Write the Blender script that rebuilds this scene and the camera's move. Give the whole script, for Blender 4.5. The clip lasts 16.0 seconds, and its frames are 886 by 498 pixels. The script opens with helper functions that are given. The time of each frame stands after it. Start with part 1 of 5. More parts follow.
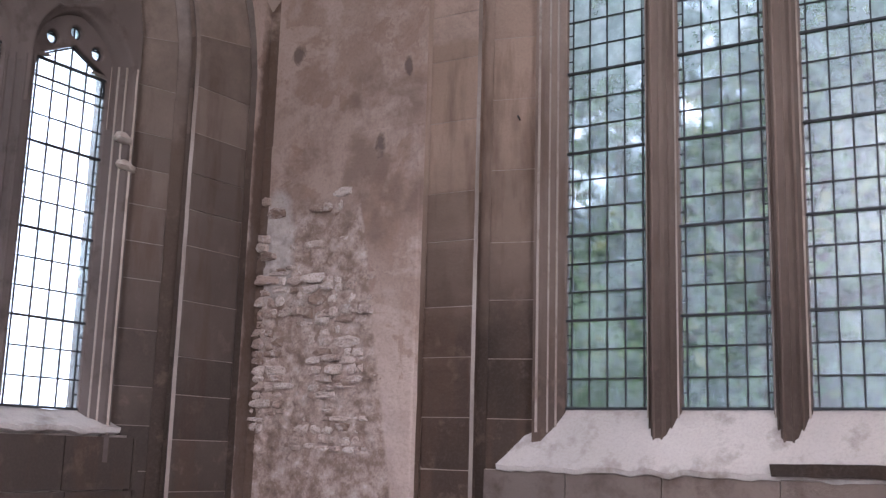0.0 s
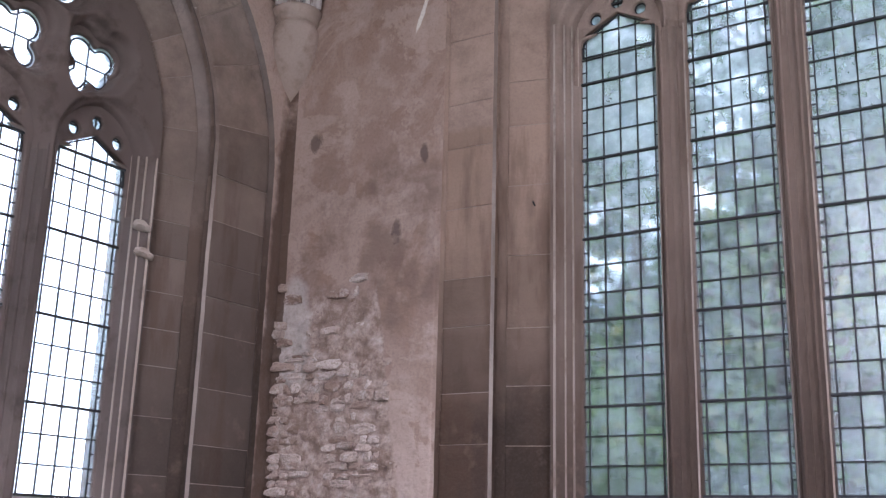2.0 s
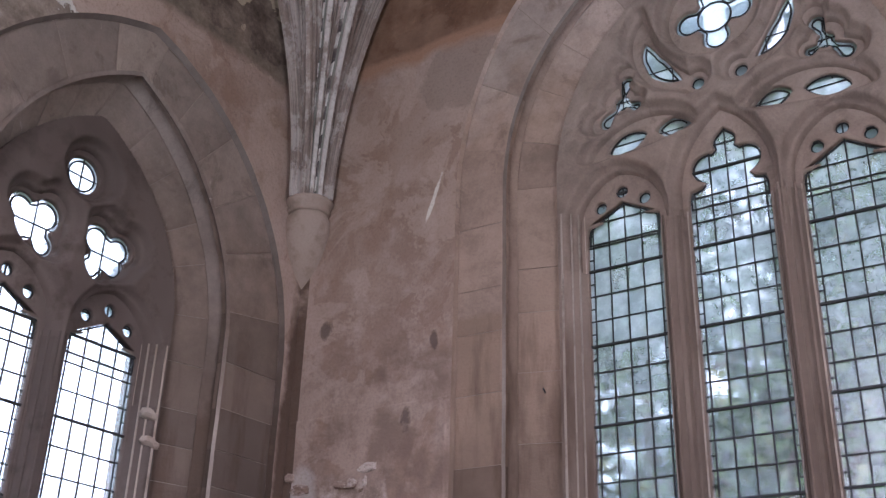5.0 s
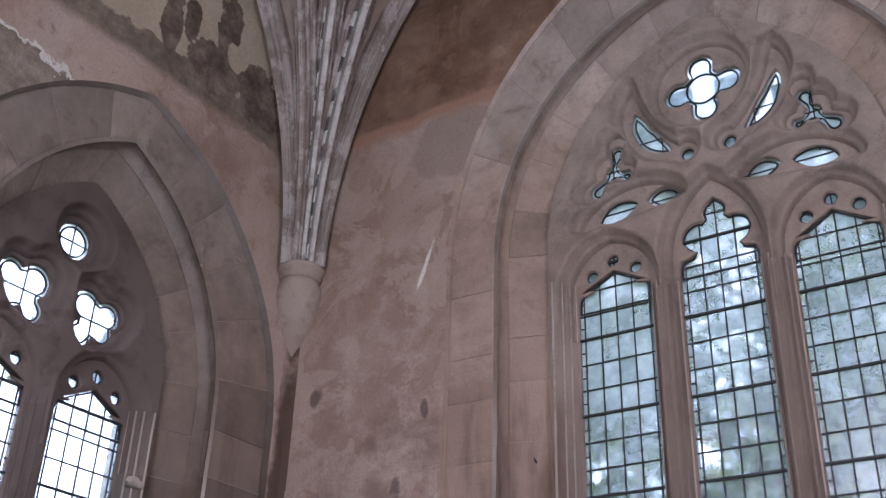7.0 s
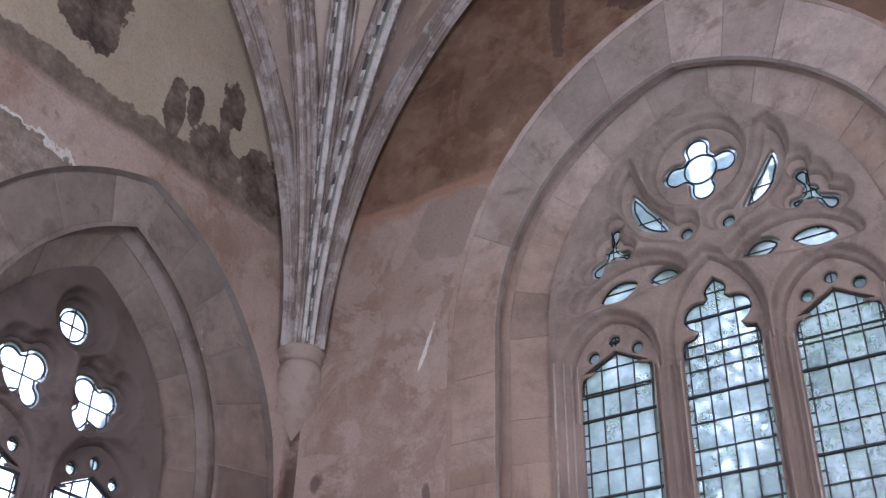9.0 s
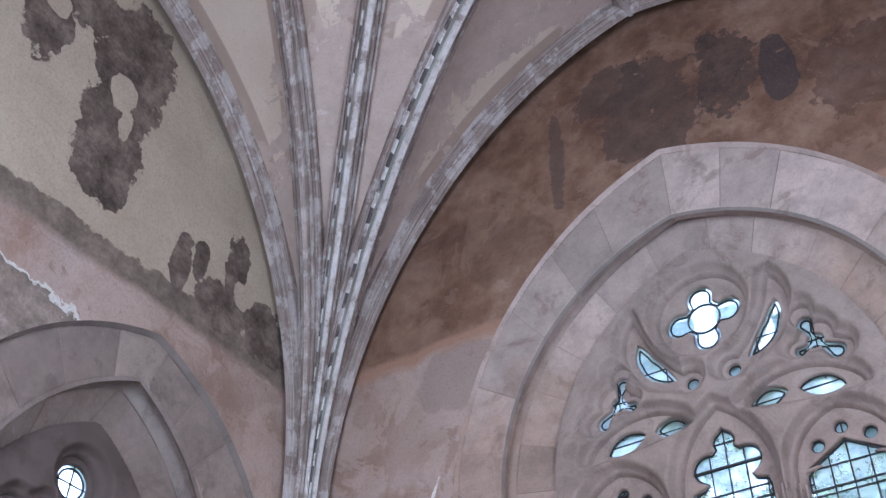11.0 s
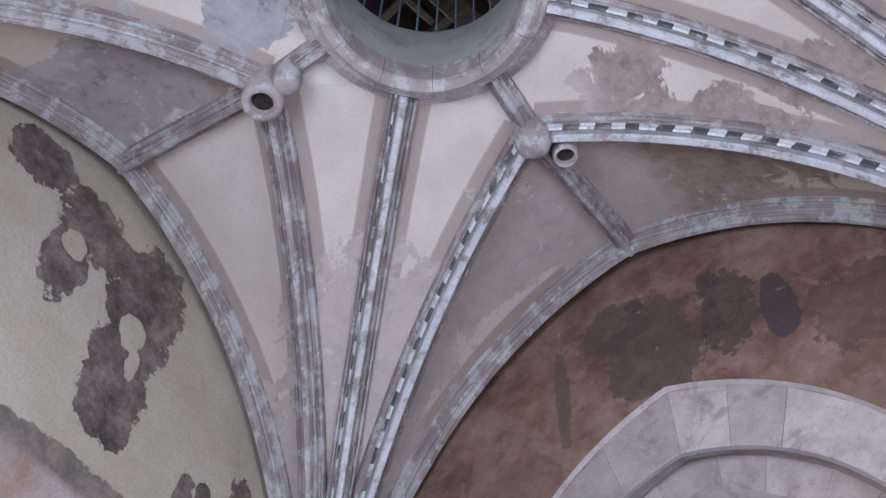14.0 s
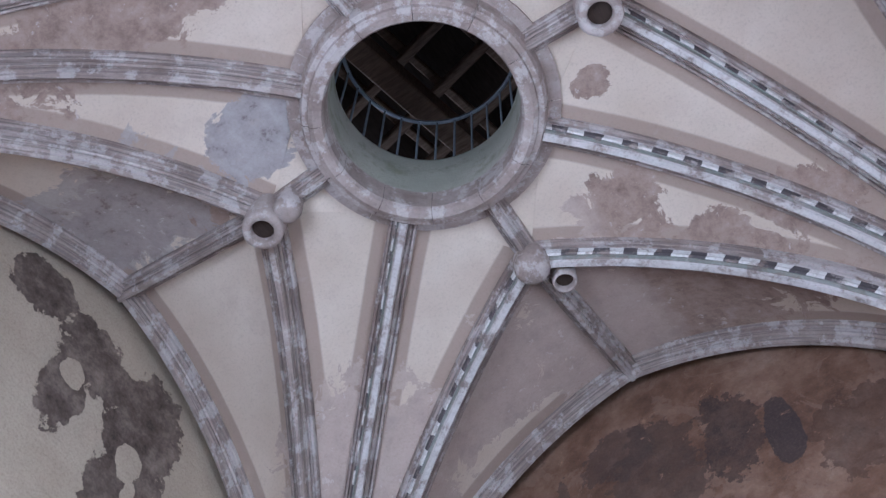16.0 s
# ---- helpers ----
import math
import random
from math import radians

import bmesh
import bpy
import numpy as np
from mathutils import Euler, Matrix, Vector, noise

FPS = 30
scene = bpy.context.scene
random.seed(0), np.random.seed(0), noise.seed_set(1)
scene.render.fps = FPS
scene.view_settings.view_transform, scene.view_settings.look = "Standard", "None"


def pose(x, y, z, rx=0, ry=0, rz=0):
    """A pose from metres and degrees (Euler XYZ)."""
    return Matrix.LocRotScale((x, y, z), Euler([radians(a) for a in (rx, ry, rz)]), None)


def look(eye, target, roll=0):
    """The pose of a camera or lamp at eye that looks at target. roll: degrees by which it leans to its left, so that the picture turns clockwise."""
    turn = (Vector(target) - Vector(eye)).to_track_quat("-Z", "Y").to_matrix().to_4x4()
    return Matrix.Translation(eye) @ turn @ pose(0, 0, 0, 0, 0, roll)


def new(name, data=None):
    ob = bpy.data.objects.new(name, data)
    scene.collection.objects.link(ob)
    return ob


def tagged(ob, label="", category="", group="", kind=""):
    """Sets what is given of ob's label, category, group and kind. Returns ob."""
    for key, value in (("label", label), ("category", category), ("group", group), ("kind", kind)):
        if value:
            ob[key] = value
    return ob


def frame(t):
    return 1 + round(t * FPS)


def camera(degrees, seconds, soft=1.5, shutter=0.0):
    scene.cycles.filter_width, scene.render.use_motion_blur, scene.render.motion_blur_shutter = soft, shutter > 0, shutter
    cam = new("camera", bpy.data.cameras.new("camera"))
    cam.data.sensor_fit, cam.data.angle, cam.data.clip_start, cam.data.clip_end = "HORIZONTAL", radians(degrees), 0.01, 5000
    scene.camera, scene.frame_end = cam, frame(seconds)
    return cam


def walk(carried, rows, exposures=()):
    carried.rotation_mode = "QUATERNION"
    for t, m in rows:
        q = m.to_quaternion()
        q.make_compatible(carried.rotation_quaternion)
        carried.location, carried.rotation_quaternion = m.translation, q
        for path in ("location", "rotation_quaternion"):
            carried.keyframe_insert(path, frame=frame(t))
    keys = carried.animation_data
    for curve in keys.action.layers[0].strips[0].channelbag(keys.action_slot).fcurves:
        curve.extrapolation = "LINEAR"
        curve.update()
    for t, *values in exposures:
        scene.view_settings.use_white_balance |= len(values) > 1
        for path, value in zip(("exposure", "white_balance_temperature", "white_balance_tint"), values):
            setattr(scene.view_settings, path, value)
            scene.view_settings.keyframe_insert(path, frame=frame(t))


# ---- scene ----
cam = camera(44.85, 16.0, soft=1.4)
EYE = 1.6
# seconds, yaw, pitch, lean to the right
ROWS = [
    (0.0, 32.85, 10.81, -1.65), (0.5, 33.22, 12.09, -1.46), (1.0, 33.42, 13.33, -1.40), (1.5, 33.65, 14.31, -1.41),
    (2.0, 33.85, 15.35, -1.58), (2.5, 34.11, 16.56, -1.53), (3.0, 34.32, 18.01, -1.44), (3.5, 34.46, 19.97, -1.64),
    (4.0, 34.67, 22.77, -1.50), (4.2, 34.72, 23.28, -1.55), (6.3, 34.40, 28.07, -1.90), (6.5, 34.36, 28.26, -1.93), (7.0, 34.30, 28.91, -1.92), (7.5, 34.45, 29.56, -1.89),
    (8.0, 34.56, 30.27, -2.07), (8.5, 34.47, 31.52, -1.49), (9.0, 34.48, 33.26, -1.58), (9.5, 34.60, 36.02, -1.50), (9.7, 34.68, 36.80, -1.48),
    (11.8, 35.30, 44.62, -1.42), (12.0, 35.42, 45.54, -1.44), (12.5, 35.66, 47.61, -1.62), (13.0, 36.10, 49.98, -1.85), (13.5, 36.11, 51.96, -1.99),
    (14.0, 35.97, 53.99, -1.92), (14.5, 35.92, 55.84, -1.63), (15.0, 36.06, 57.32, -1.47), (15.5, 36.28, 58.90, -1.73),
    (16.0, 36.36, 60.69, -1.85),
]


def eye_pose(yaw, pitch, lean):
    a, b = radians(yaw), radians(pitch)
    way = Vector((-math.sin(a) * math.cos(b), math.cos(a) * math.cos(b), math.sin(b)))
    return look((0, 0, EYE), Vector((0, 0, EYE)) + way, -lean)


walk(cam, [(t, eye_pose(y, p, r)) for t, y, p, r in ROWS],
     exposures=[(0.0, 1.0, 6120, 21), (0.5, 1.16, 6070, 21), (1.0, 1.26, 6000, 21), (2.0, 1.1, 5980, 21), (4.0, 0.88, 6120, 24), (7.0, 1.0, 5900, 24), (9.5, 1.26, 5660, 22), (12.0, 1.8, 5090, 16), (13.0, 1.8, 5070, 16), (16.0, 1.56, 5110, 17)])

# ---- light ----
world = bpy.data.worlds.new("overcast_sky")
scene.world = world
world.use_nodes = True
wn, wl = world.node_tree.nodes, world.node_tree.links
sky = wn.new("ShaderNodeTexSky")
sky.sky_type, sky.sun_disc, sky.sun_elevation, sky.sun_rotation = "NISHITA", False, radians(40), radians(140)
sky.air_density, sky.dust_density = 1.0, 4.0
grey = wn.new("ShaderNodeMixRGB")
grey.inputs[0].default_value = 0.65
grey.inputs[2].default_value = (8.7, 9.6, 11.0, 1)
wl.new(sky.outputs[0], grey.inputs[1])
wl.new(grey.outputs[0], wn["Background"].inputs[0])
wn["Background"].inputs[1].default_value = 0.45
sun = new("sun", bpy.data.lights.new("sun", "SUN"))
sun.data.energy, sun.data.angle, sun.data.color = 0.8, radians(20), (1.0, 0.96, 0.9)
sun.matrix_world = look((0, 0, 30), (-5, 6, 15))


def opening_lamp(name, eye, target, w, h, watts):
    ob = new(name, bpy.data.lights.new(name, "AREA"))
    ob.data.shape, ob.data.size, ob.data.size_y, ob.data.energy, ob.data.color = "RECTANGLE", w, h, watts, (0.95, 0.98, 1.0)
    ob.matrix_world = look(eye, target)


# fill lamps in unseen openings added to the walls behind the camera
opening_lamp("fill_light_south", (-1.9, -1.0, 4.9), (-1.9, 3, 6.3), 2.0, 2.6, 80)
opening_lamp("fill_light_east", (1.5, 2.3, 4.9), (-3, 2.3, 6.5), 2.0, 2.6, 50)

opening_lamp("opening_light_loft", (-5.05, 4.2, 11.6), (-1.0, 2.0, 10.4), 0.7, 0.7, 9)

# ---- materials ----


class Mat:
    """A small node-graph helper round one Principled material."""

    def __init__(self, name, rough=0.85):
        self.m = bpy.data.materials.new(name)
        self.m.use_nodes = True
        self.n, self.l = self.m.node_tree.nodes, self.m.node_tree.links
        self.b = self.n["Principled BSDF"]
        self.b.inputs["Roughness"].default_value = rough
        self.b.inputs["Specular IOR Level"].default_value = 0.25
        self.tc = self.n.new("ShaderNodeTexCoord")
        self.co = self.n.new("ShaderNodeNewGeometry").outputs["Position"]

    def noise(self, scale, detail=4.0, rough=0.6, co=None, stretch=None, distort=0.0):
        t = self.n.new("ShaderNodeTexNoise")
        t.inputs["Scale"].default_value, t.inputs["Detail"].default_value = scale, detail
        t.inputs["Roughness"].default_value, t.inputs["Distortion"].default_value = rough, distort
        co = co or self.co
        if stretch:
            v = self.n.new("ShaderNodeVectorMath")
            v.operation = "MULTIPLY"
            v.inputs[1].default_value = stretch
            self.l.new(co, v.inputs[0])
            co = v.outputs[0]
        self.l.new(co, t.inputs["Vector"])
        return t.outputs[0]

    def ramp(self, fac, stops):
        r = self.n.new("ShaderNodeValToRGB")
        e = r.color_ramp.elements
        while len(e) < len(stops):
            e.new(0.5)
        for k, (p, c) in zip(e, stops):
            k.position, k.color = p, ((*c, 1) if isinstance(c, tuple) else (c, c, c, 1))
        self.l.new(fac, r.inputs[0])
        return r.outputs[0]

    def val(self, v):
        k = self.n.new("ShaderNodeValue")
        k.outputs[0].default_value = v
        return k.outputs[0]

    def math(self, op, a, b=None, c=None):
        k = self.n.new("ShaderNodeMath")
        k.operation = op
        for i, x in enumerate((a, b, c)):
            if x is None:
                continue
            if isinstance(x, (int, float)):
                k.inputs[i].default_value = x
            else:
                self.l.new(x, k.inputs[i])
        return k.outputs[0]

    def mix(self, fac, a, b, blend="MIX"):
        k = self.n.new("ShaderNodeMixRGB")
        k.blend_type = blend
        for i, x in enumerate((fac, a, b)):
            if isinstance(x, tuple):
                k.inputs[i].default_value = (*x, 1)
            elif isinstance(x, (int, float)):
                k.inputs[i].default_value = x
            else:
                self.l.new(x, k.inputs[i])
        return k.outputs[0]

    def xyz(self, co=None):
        s = self.n.new("ShaderNodeSeparateXYZ")
        self.l.new(co or self.co, s.inputs[0])
        return s.outputs

    def random(self):
        return self.n.new("ShaderNodeObjectInfo").outputs["Random"]

    def blob(self, a, b, ca, cb, ra, rb, wob, soft=0.12):
        """1 inside a ragged oval round (ca, cb), 0 outside."""
        x = self.math("DIVIDE", self.math("SUBTRACT", a, ca), ra)
        y = self.math("DIVIDE", self.math("SUBTRACT", b, cb), rb)
        d = self.math("ADD", self.math("MULTIPLY", x, x), self.math("MULTIPLY", y, y))
        d = self.math("ADD", d, wob)
        k = self.n.new("ShaderNodeMapRange")
        k.inputs[1].default_value, k.inputs[2].default_value = 1 + soft, 1 - soft
        self.l.new(d, k.inputs[0])
        return k.outputs[0]

    def bump(self, h, dist=0.01, strength=0.6):
        k = self.n.new("ShaderNodeBump")
        k.inputs["Distance"].default_value, k.inputs["Strength"].default_value = dist, strength
        self.l.new(h, k.inputs["Height"])
        self.l.new(k.outputs[0], self.b.inputs["Normal"])

    def out(self, colour, rough=None):
        self.l.new(colour, self.b.inputs["Base Color"])
        if rough is not None:
            self.l.new(rough, self.b.inputs["Roughness"])
        return self.m


def stone_material(name, a, b, c, grain=1.0):
    m = Mat(name)
    big, mid, fine = m.noise(0.9, 3), m.noise(5, 5, 0.65), m.noise(60, 4, 0.7)
    col = m.ramp(big, [(0.3, a), (0.7, b)])
    col = m.mix(m.ramp(mid, [(0.52, 0.0), (0.72, 1.0)]), col, c)
    tone = m.ramp(m.random(), [(0.0, (0.80, 0.79, 0.78)), (0.35, (0.95, 0.95, 0.95)), (0.7, (1.04, 1.01, 0.98)), (1.0, (1.14, 1.12, 1.10))])
    col = m.mix(1.0, col, tone, "MULTIPLY")
    col = m.mix(m.ramp(fine, [(0.3, 0.16), (0.55, 0.0)]), col, (0.12, 0.09, 0.075))
    m.bump(m.math("ADD", m.math("MULTIPLY", mid, 1.5), m.math("MULTIPLY", fine, 0.5)), 0.008 * grain, 0.7)
    return m.out(col)


def washed_stone(name, bare_low, bare_high, darkening, line, ragged, wash_a, wash_b, pale_from):
    """Bare brown stone, shade put into its colour low down, old pale limewash still on it above a ragged line."""
    m = Mat(name)
    x, y, z = m.xyz()
    big, mid, fine = m.noise(0.9, 3), m.noise(5, 7, 0.7), m.noise(60, 4, 0.7)
    rise = m.n.new("ShaderNodeMapRange")
    rise.inputs[1].default_value, rise.inputs[2].default_value = darkening
    m.l.new(m.math("ADD", z, m.math("MULTIPLY", m.math("SUBTRACT", m.noise(1.6, 5, 0.6), 0.5), 1.6)), rise.inputs[0])
    bare = m.mix(rise.outputs[0], bare_low, bare_high)
    bare = m.mix(1.0, bare, m.ramp(big, [(0.3, 0.8), (0.7, 1.2)]), "MULTIPLY")
    bare = m.mix(m.ramp(m.noise(2.2, 5, stretch=(2, 2, 0.35)), [(0.5, 0.0), (0.62, 0.5)]), bare, (0.075, 0.042, 0.027))
    bare = m.mix(m.ramp(mid, [(0.56, 0.0), (0.7, 0.4)]), bare, (0.19, 0.132, 0.105))
    bare = m.mix(1.0, bare, m.ramp(m.random(), [(0.0, 0.8), (0.5, 1.0), (1.0, 1.22)]), "MULTIPLY")
    wash = m.ramp(mid, [(0.35, tuple(c * 0.8 for c in wash_a)), (0.5, wash_a), (0.65, tuple(c * 1.15 for c in wash_a))])
    pale = m.ramp(mid, [(0.35, tuple(c * 0.82 for c in wash_b)), (0.5, wash_b), (0.65, tuple(c * 1.14 for c in wash_b))])
    high = m.n.new("ShaderNodeMapRange")
    high.inputs[1].default_value, high.inputs[2].default_value = pale_from
    m.l.new(m.math("ADD", z, m.math("MULTIPLY", m.math("SUBTRACT", m.noise(2.0, 6, 0.65), 0.5), 2.5)), high.inputs[0])
    wash = m.mix(high.outputs[0], wash, pale)
    wash = m.mix(1.0, wash, m.ramp(m.random(), [(0.0, 0.78), (0.5, 1.0), (1.0, 1.14)]), "MULTIPLY")
    wash = m.mix(m.ramp(m.noise(2.7, 8, 0.72, distort=0.6), [(0.55, 0.0), (0.63, 0.55)]), wash, tuple(c * 0.62 for c in wash_a))
    wash = m.mix(m.ramp(m.noise(3.9, 9, 0.75, distort=0.9), [(0.66, 0.0), (0.69, 0.6)]), wash, (0.56, 0.50, 0.46))
    k = m.n.new("ShaderNodeMapRange")
    k.inputs[1].default_value, k.inputs[2].default_value = line
    m.l.new(m.math("ADD", z, m.math("MULTIPLY", m.math("SUBTRACT", m.noise(2.5, 5, 0.6), 0.5), ragged)), k.inputs[0])
    col = m.mix(k.outputs[0], bare, wash)
    col = m.mix(m.ramp(fine, [(0.3, 0.2), (0.55, 0.0)]), col, (0.12, 0.09, 0.075))
    m.bump(m.math("ADD", m.math("MULTIPLY", mid, 1.5), m.math("MULTIPLY", fine, 0.5)), 0.010, 0.8)
    return m.out(col)


WASHED = washed_stone("half_limewashed_sandstone", (0.050, 0.031, 0.023), (0.275, 0.19, 0.145), (2.1, 3.8), (4.24, 4.29), 0.12, (0.345, 0.248, 0.202), (0.435, 0.36, 0.328), (5.6, 6.5))
WASHED_INNER = washed_stone("low_shaded_inner_sandstone", (0.042, 0.028, 0.021), (0.27, 0.19, 0.148), (2.1, 3.9), (4.2, 5.2), 0.9, (0.34, 0.248, 0.202), (0.43, 0.35, 0.315), (5.8, 6.8))
# The west surround's backlit shade is put into this darker stone.
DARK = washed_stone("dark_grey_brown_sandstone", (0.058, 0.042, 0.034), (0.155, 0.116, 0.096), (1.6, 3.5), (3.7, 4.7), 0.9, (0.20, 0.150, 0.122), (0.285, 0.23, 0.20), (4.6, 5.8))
# Brown of the loose stone; in the west hollows it paints recess shade.
SHADE_BROWN = washed_stone("shade_brown_stone", (0.036, 0.024, 0.018), (0.085, 0.058, 0.044), (1.6, 3.4), (3.6, 4.6), 0.6, (0.20, 0.157, 0.136), (0.27, 0.23, 0.21), (4.6, 5.8))
STONE = stone_material("brown_sandstone", (0.31, 0.245, 0.21), (0.42, 0.355, 0.325), (0.24, 0.185, 0.155))
# Shade on the lower mullions and jambs is put into the colour by height.
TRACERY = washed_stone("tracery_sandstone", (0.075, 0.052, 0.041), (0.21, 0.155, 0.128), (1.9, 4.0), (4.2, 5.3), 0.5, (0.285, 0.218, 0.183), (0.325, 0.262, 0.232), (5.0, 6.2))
SILL = stone_material("weathered_pale_sill", (0.38, 0.35, 0.33), (0.52, 0.485, 0.46), (0.26, 0.225, 0.20), 2.2)
APRON = stone_material("dark_apron_stone", (0.125, 0.094, 0.080), (0.19, 0.15, 0.13), (0.09, 0.066, 0.055), 1.6)
MORTAR = stone_material("pale_mortar", (0.26, 0.205, 0.175), (0.36, 0.30, 0.265), (0.19, 0.15, 0.125), 1.2)
# Window light grazing the edges is painted in as this pale colour.
ARRIS = washed_stone("highlight_pale_arris", (0.34, 0.28, 0.245), (0.44, 0.375, 0.335), (1.6, 3.0), (3.5, 4.4), 0.8, (0.235, 0.18, 0.152), (0.30, 0.26, 0.24), (5.0, 6.2))
PALE = stone_material("pale_lime_mortar", (0.23, 0.185, 0.16), (0.34, 0.29, 0.255), (0.16, 0.12, 0.10), 1.2)
# West tracery stands against the sky; its backlit shade is put into the colour.
DARK_TRACERY = stone_material("backlit_dark_tracery", (0.085, 0.066, 0.060), (0.15, 0.118, 0.106), (0.065, 0.049, 0.043), 0.9)
# Rim light along shafts and outer fillets is put into this pale tone.
SHAFT_STONE = stone_material("pale_jamb_stone", (0.28, 0.215, 0.175), (0.44, 0.375, 0.335), (0.20, 0.15, 0.12), 0.6)


def wall_material():
    """Old pink-brown limewash, with stains, bare rubble low in the corner, brown paint under the vault."""
    m = Mat("limewashed_plaster", 0.9)
    x, y, z = m.xyz()
    wob = m.math("MULTIPLY", m.math("SUBTRACT", m.noise(2.3, 8, 0.65, distort=0.4), 0.5), 2.2)
    rag = m.math("MULTIPLY", m.math("SUBTRACT", m.noise(4.5, 8, 0.7, distort=0.7), 0.5), 5.5)
    big, mid, fine = m.noise(0.8, 4), m.noise(3.6, 7, 0.7), m.noise(45, 5, 0.7)
    col = m.ramp(big, [(0.3, (0.27, 0.182, 0.145)), (0.5, (0.365, 0.265, 0.222)), (0.72, (0.44, 0.35, 0.315))])
    col = m.mix(m.ramp(mid, [(0.48, 0.0), (0.62, 0.8)]), col, (0.42, 0.318, 0.275))
    col = m.mix(m.ramp(m.noise(1.9, 7, 0.68, stretch=(1, 1, 0.6)), [(0.50, 0.0), (0.60, 0.65)]), col, (0.28, 0.18, 0.135))
    col = m.mix(m.ramp(m.noise(7, 8, 0.75, distort=0.5), [(0.60, 0.0), (0.66, 0.55)]), col, (0.25, 0.17, 0.14))
    sheet = m.ramp(m.noise(1.25, 9, 0.62, distort=0.5), [(0.505, 0.0), (0.525, 1.0)])
    col = m.mix(m.math("MULTIPLY", sheet, 0.5), col, (0.47, 0.36, 0.31))
    scab = m.ramp(m.noise(2.1, 9, 0.66, distort=0.8), [(0.60, 0.0), (0.62, 1.0)])
    col = m.mix(m.math("MULTIPLY", scab, 0.6), col, (0.255, 0.165, 0.13))
    # old damp mottling low on the plaster
    mottle = m.ramp(m.noise(2.6, 6, 0.62, distort=0.1), [(0.42, 0.2), (0.56, 1.0)])
    stained = m.math("MULTIPLY", m.blob(x, z, -4.45, 3.58, 0.85, 0.62, wob, 0.3), m.math("GREATER_THAN", y, 5.45))
    col = m.mix(m.math("MULTIPLY", m.math("MULTIPLY", stained, mottle), 0.75), col, (0.165, 0.108, 0.085))
    # small holes and knocks in the plaster, their shade put into the colour
    for a, b, ra, rb in ((-4.90, 4.40, 0.06, 0.07), (-4.13, 3.62, 0.045, 0.09), (-4.77, 2.15, 0.17, 0.085), (-3.93, 4.15, 0.03, 0.07), (-4.72, 3.12, 0.04, 0.05)):
        col = m.mix(m.math("MULTIPLY", m.blob(x, z, a, b, ra, rb, rag, 0.4), 0.8), col, (0.10, 0.07, 0.06))
    # the pale lime scar and grey patch on the north wall
    col = m.mix(m.blob(m.math("ADD", x, m.math("MULTIPLY", z, -0.35)), z, -3.98 - 0.35 * 5.22, 5.22, 0.020, 0.17, rag, 0.3), col, (0.72, 0.68, 0.64))
    col = m.mix(m.math("MULTIPLY", m.blob(x, z, -3.72, 6.25, 0.42, 0.30, wob, 0.1), 0.6), col, (0.28, 0.215, 0.19))
    # bare rubble with chalky lime
    side = m.math("MULTIPLY", m.math("MAXIMUM", m.math("ADD", x, 4.28), 0.0), 6.0)
    low = m.math("ADD", m.math("ADD", z, side), m.math("MULTIPLY", wob, 0.22))
    k = m.n.new("ShaderNodeMapRange")
    k.inputs[1].default_value, k.inputs[2].default_value = 3.32, 3.18
    m.l.new(low, k.inputs[0])
    rcol = m.ramp(m.noise(7, 8, 0.75), [(0.3, (0.12, 0.082, 0.064)), (0.44, (0.24, 0.17, 0.138)), (0.56, (0.40, 0.31, 0.268)), (0.72, (0.56, 0.485, 0.445))])
    rcol = m.mix(m.ramp(m.noise(18, 6, 0.7), [(0.33, 0.75), (0.43, 0.0)]), rcol, (0.17, 0.12, 0.10))
    col = m.mix(k.outputs[0], col, rcol)
    lime = m.math("MULTIPLY", m.blob(x, z, -5.0, 3.0, 0.16, 0.4, wob, 0.3), 0.5)
    col = m.mix(lime, col, (0.54, 0.50, 0.48))
    # brown paint high on the north wall
    g = m.n.new("ShaderNodeMapRange")
    g.inputs[1].default_value, g.inputs[2].default_value = 6.48, 6.58
    m.l.new(m.math("ADD", z, m.math("MULTIPLY", wob, 0.14)), g.inputs[0])
    north = m.math("MULTIPLY", g.outputs[0], m.math("GREATER_THAN", y, 5.45))
    bcol = m.ramp(m.noise(2.2, 8, 0.7), [(0.3, (0.095, 0.050, 0.034)), (0.46, (0.178, 0.099, 0.064)), (0.6, (0.252, 0.154, 0.107)), (0.75, (0.35, 0.25, 0.19))])
    bcol = m.mix(m.ramp(m.noise(9, 8, 0.75), [(0.58, 0.0), (0.68, 0.6)]), bcol, (0.10, 0.06, 0.045))
    flakes = m.ramp(m.noise(1.6, 10, 0.68, distort=0.7), [(0.53, 0.0), (0.545, 1.0)])
    bcol = m.mix(m.math("MULTIPLY", flakes, 0.32), bcol, (0.30, 0.20, 0.15))
    bcol = m.mix(m.ramp(m.noise(30, 4, 0.7), [(0.70, 0.0), (0.76, 0.7)]), bcol, (0.5, 0.44, 0.4))
    bcol = m.mix(m.blob(z, z, 6.53, 6.53, 0.13, 0.3, wob, 0.4), bcol, (0.36, 0.215, 0.15))
    flaked = m.math("ADD", m.math("MULTIPLY", m.math("SUBTRACT", m.noise(3.0, 5, 0.6, distort=0.6), 0.5), 3.0), m.math("MULTIPLY", m.math("SUBTRACT", m.noise(13, 6, 0.7), 0.5), 1.8))
    worn = m.ramp(m.noise(6, 7, 0.75), [(0.35, 1.0), (0.65, 0.55)])
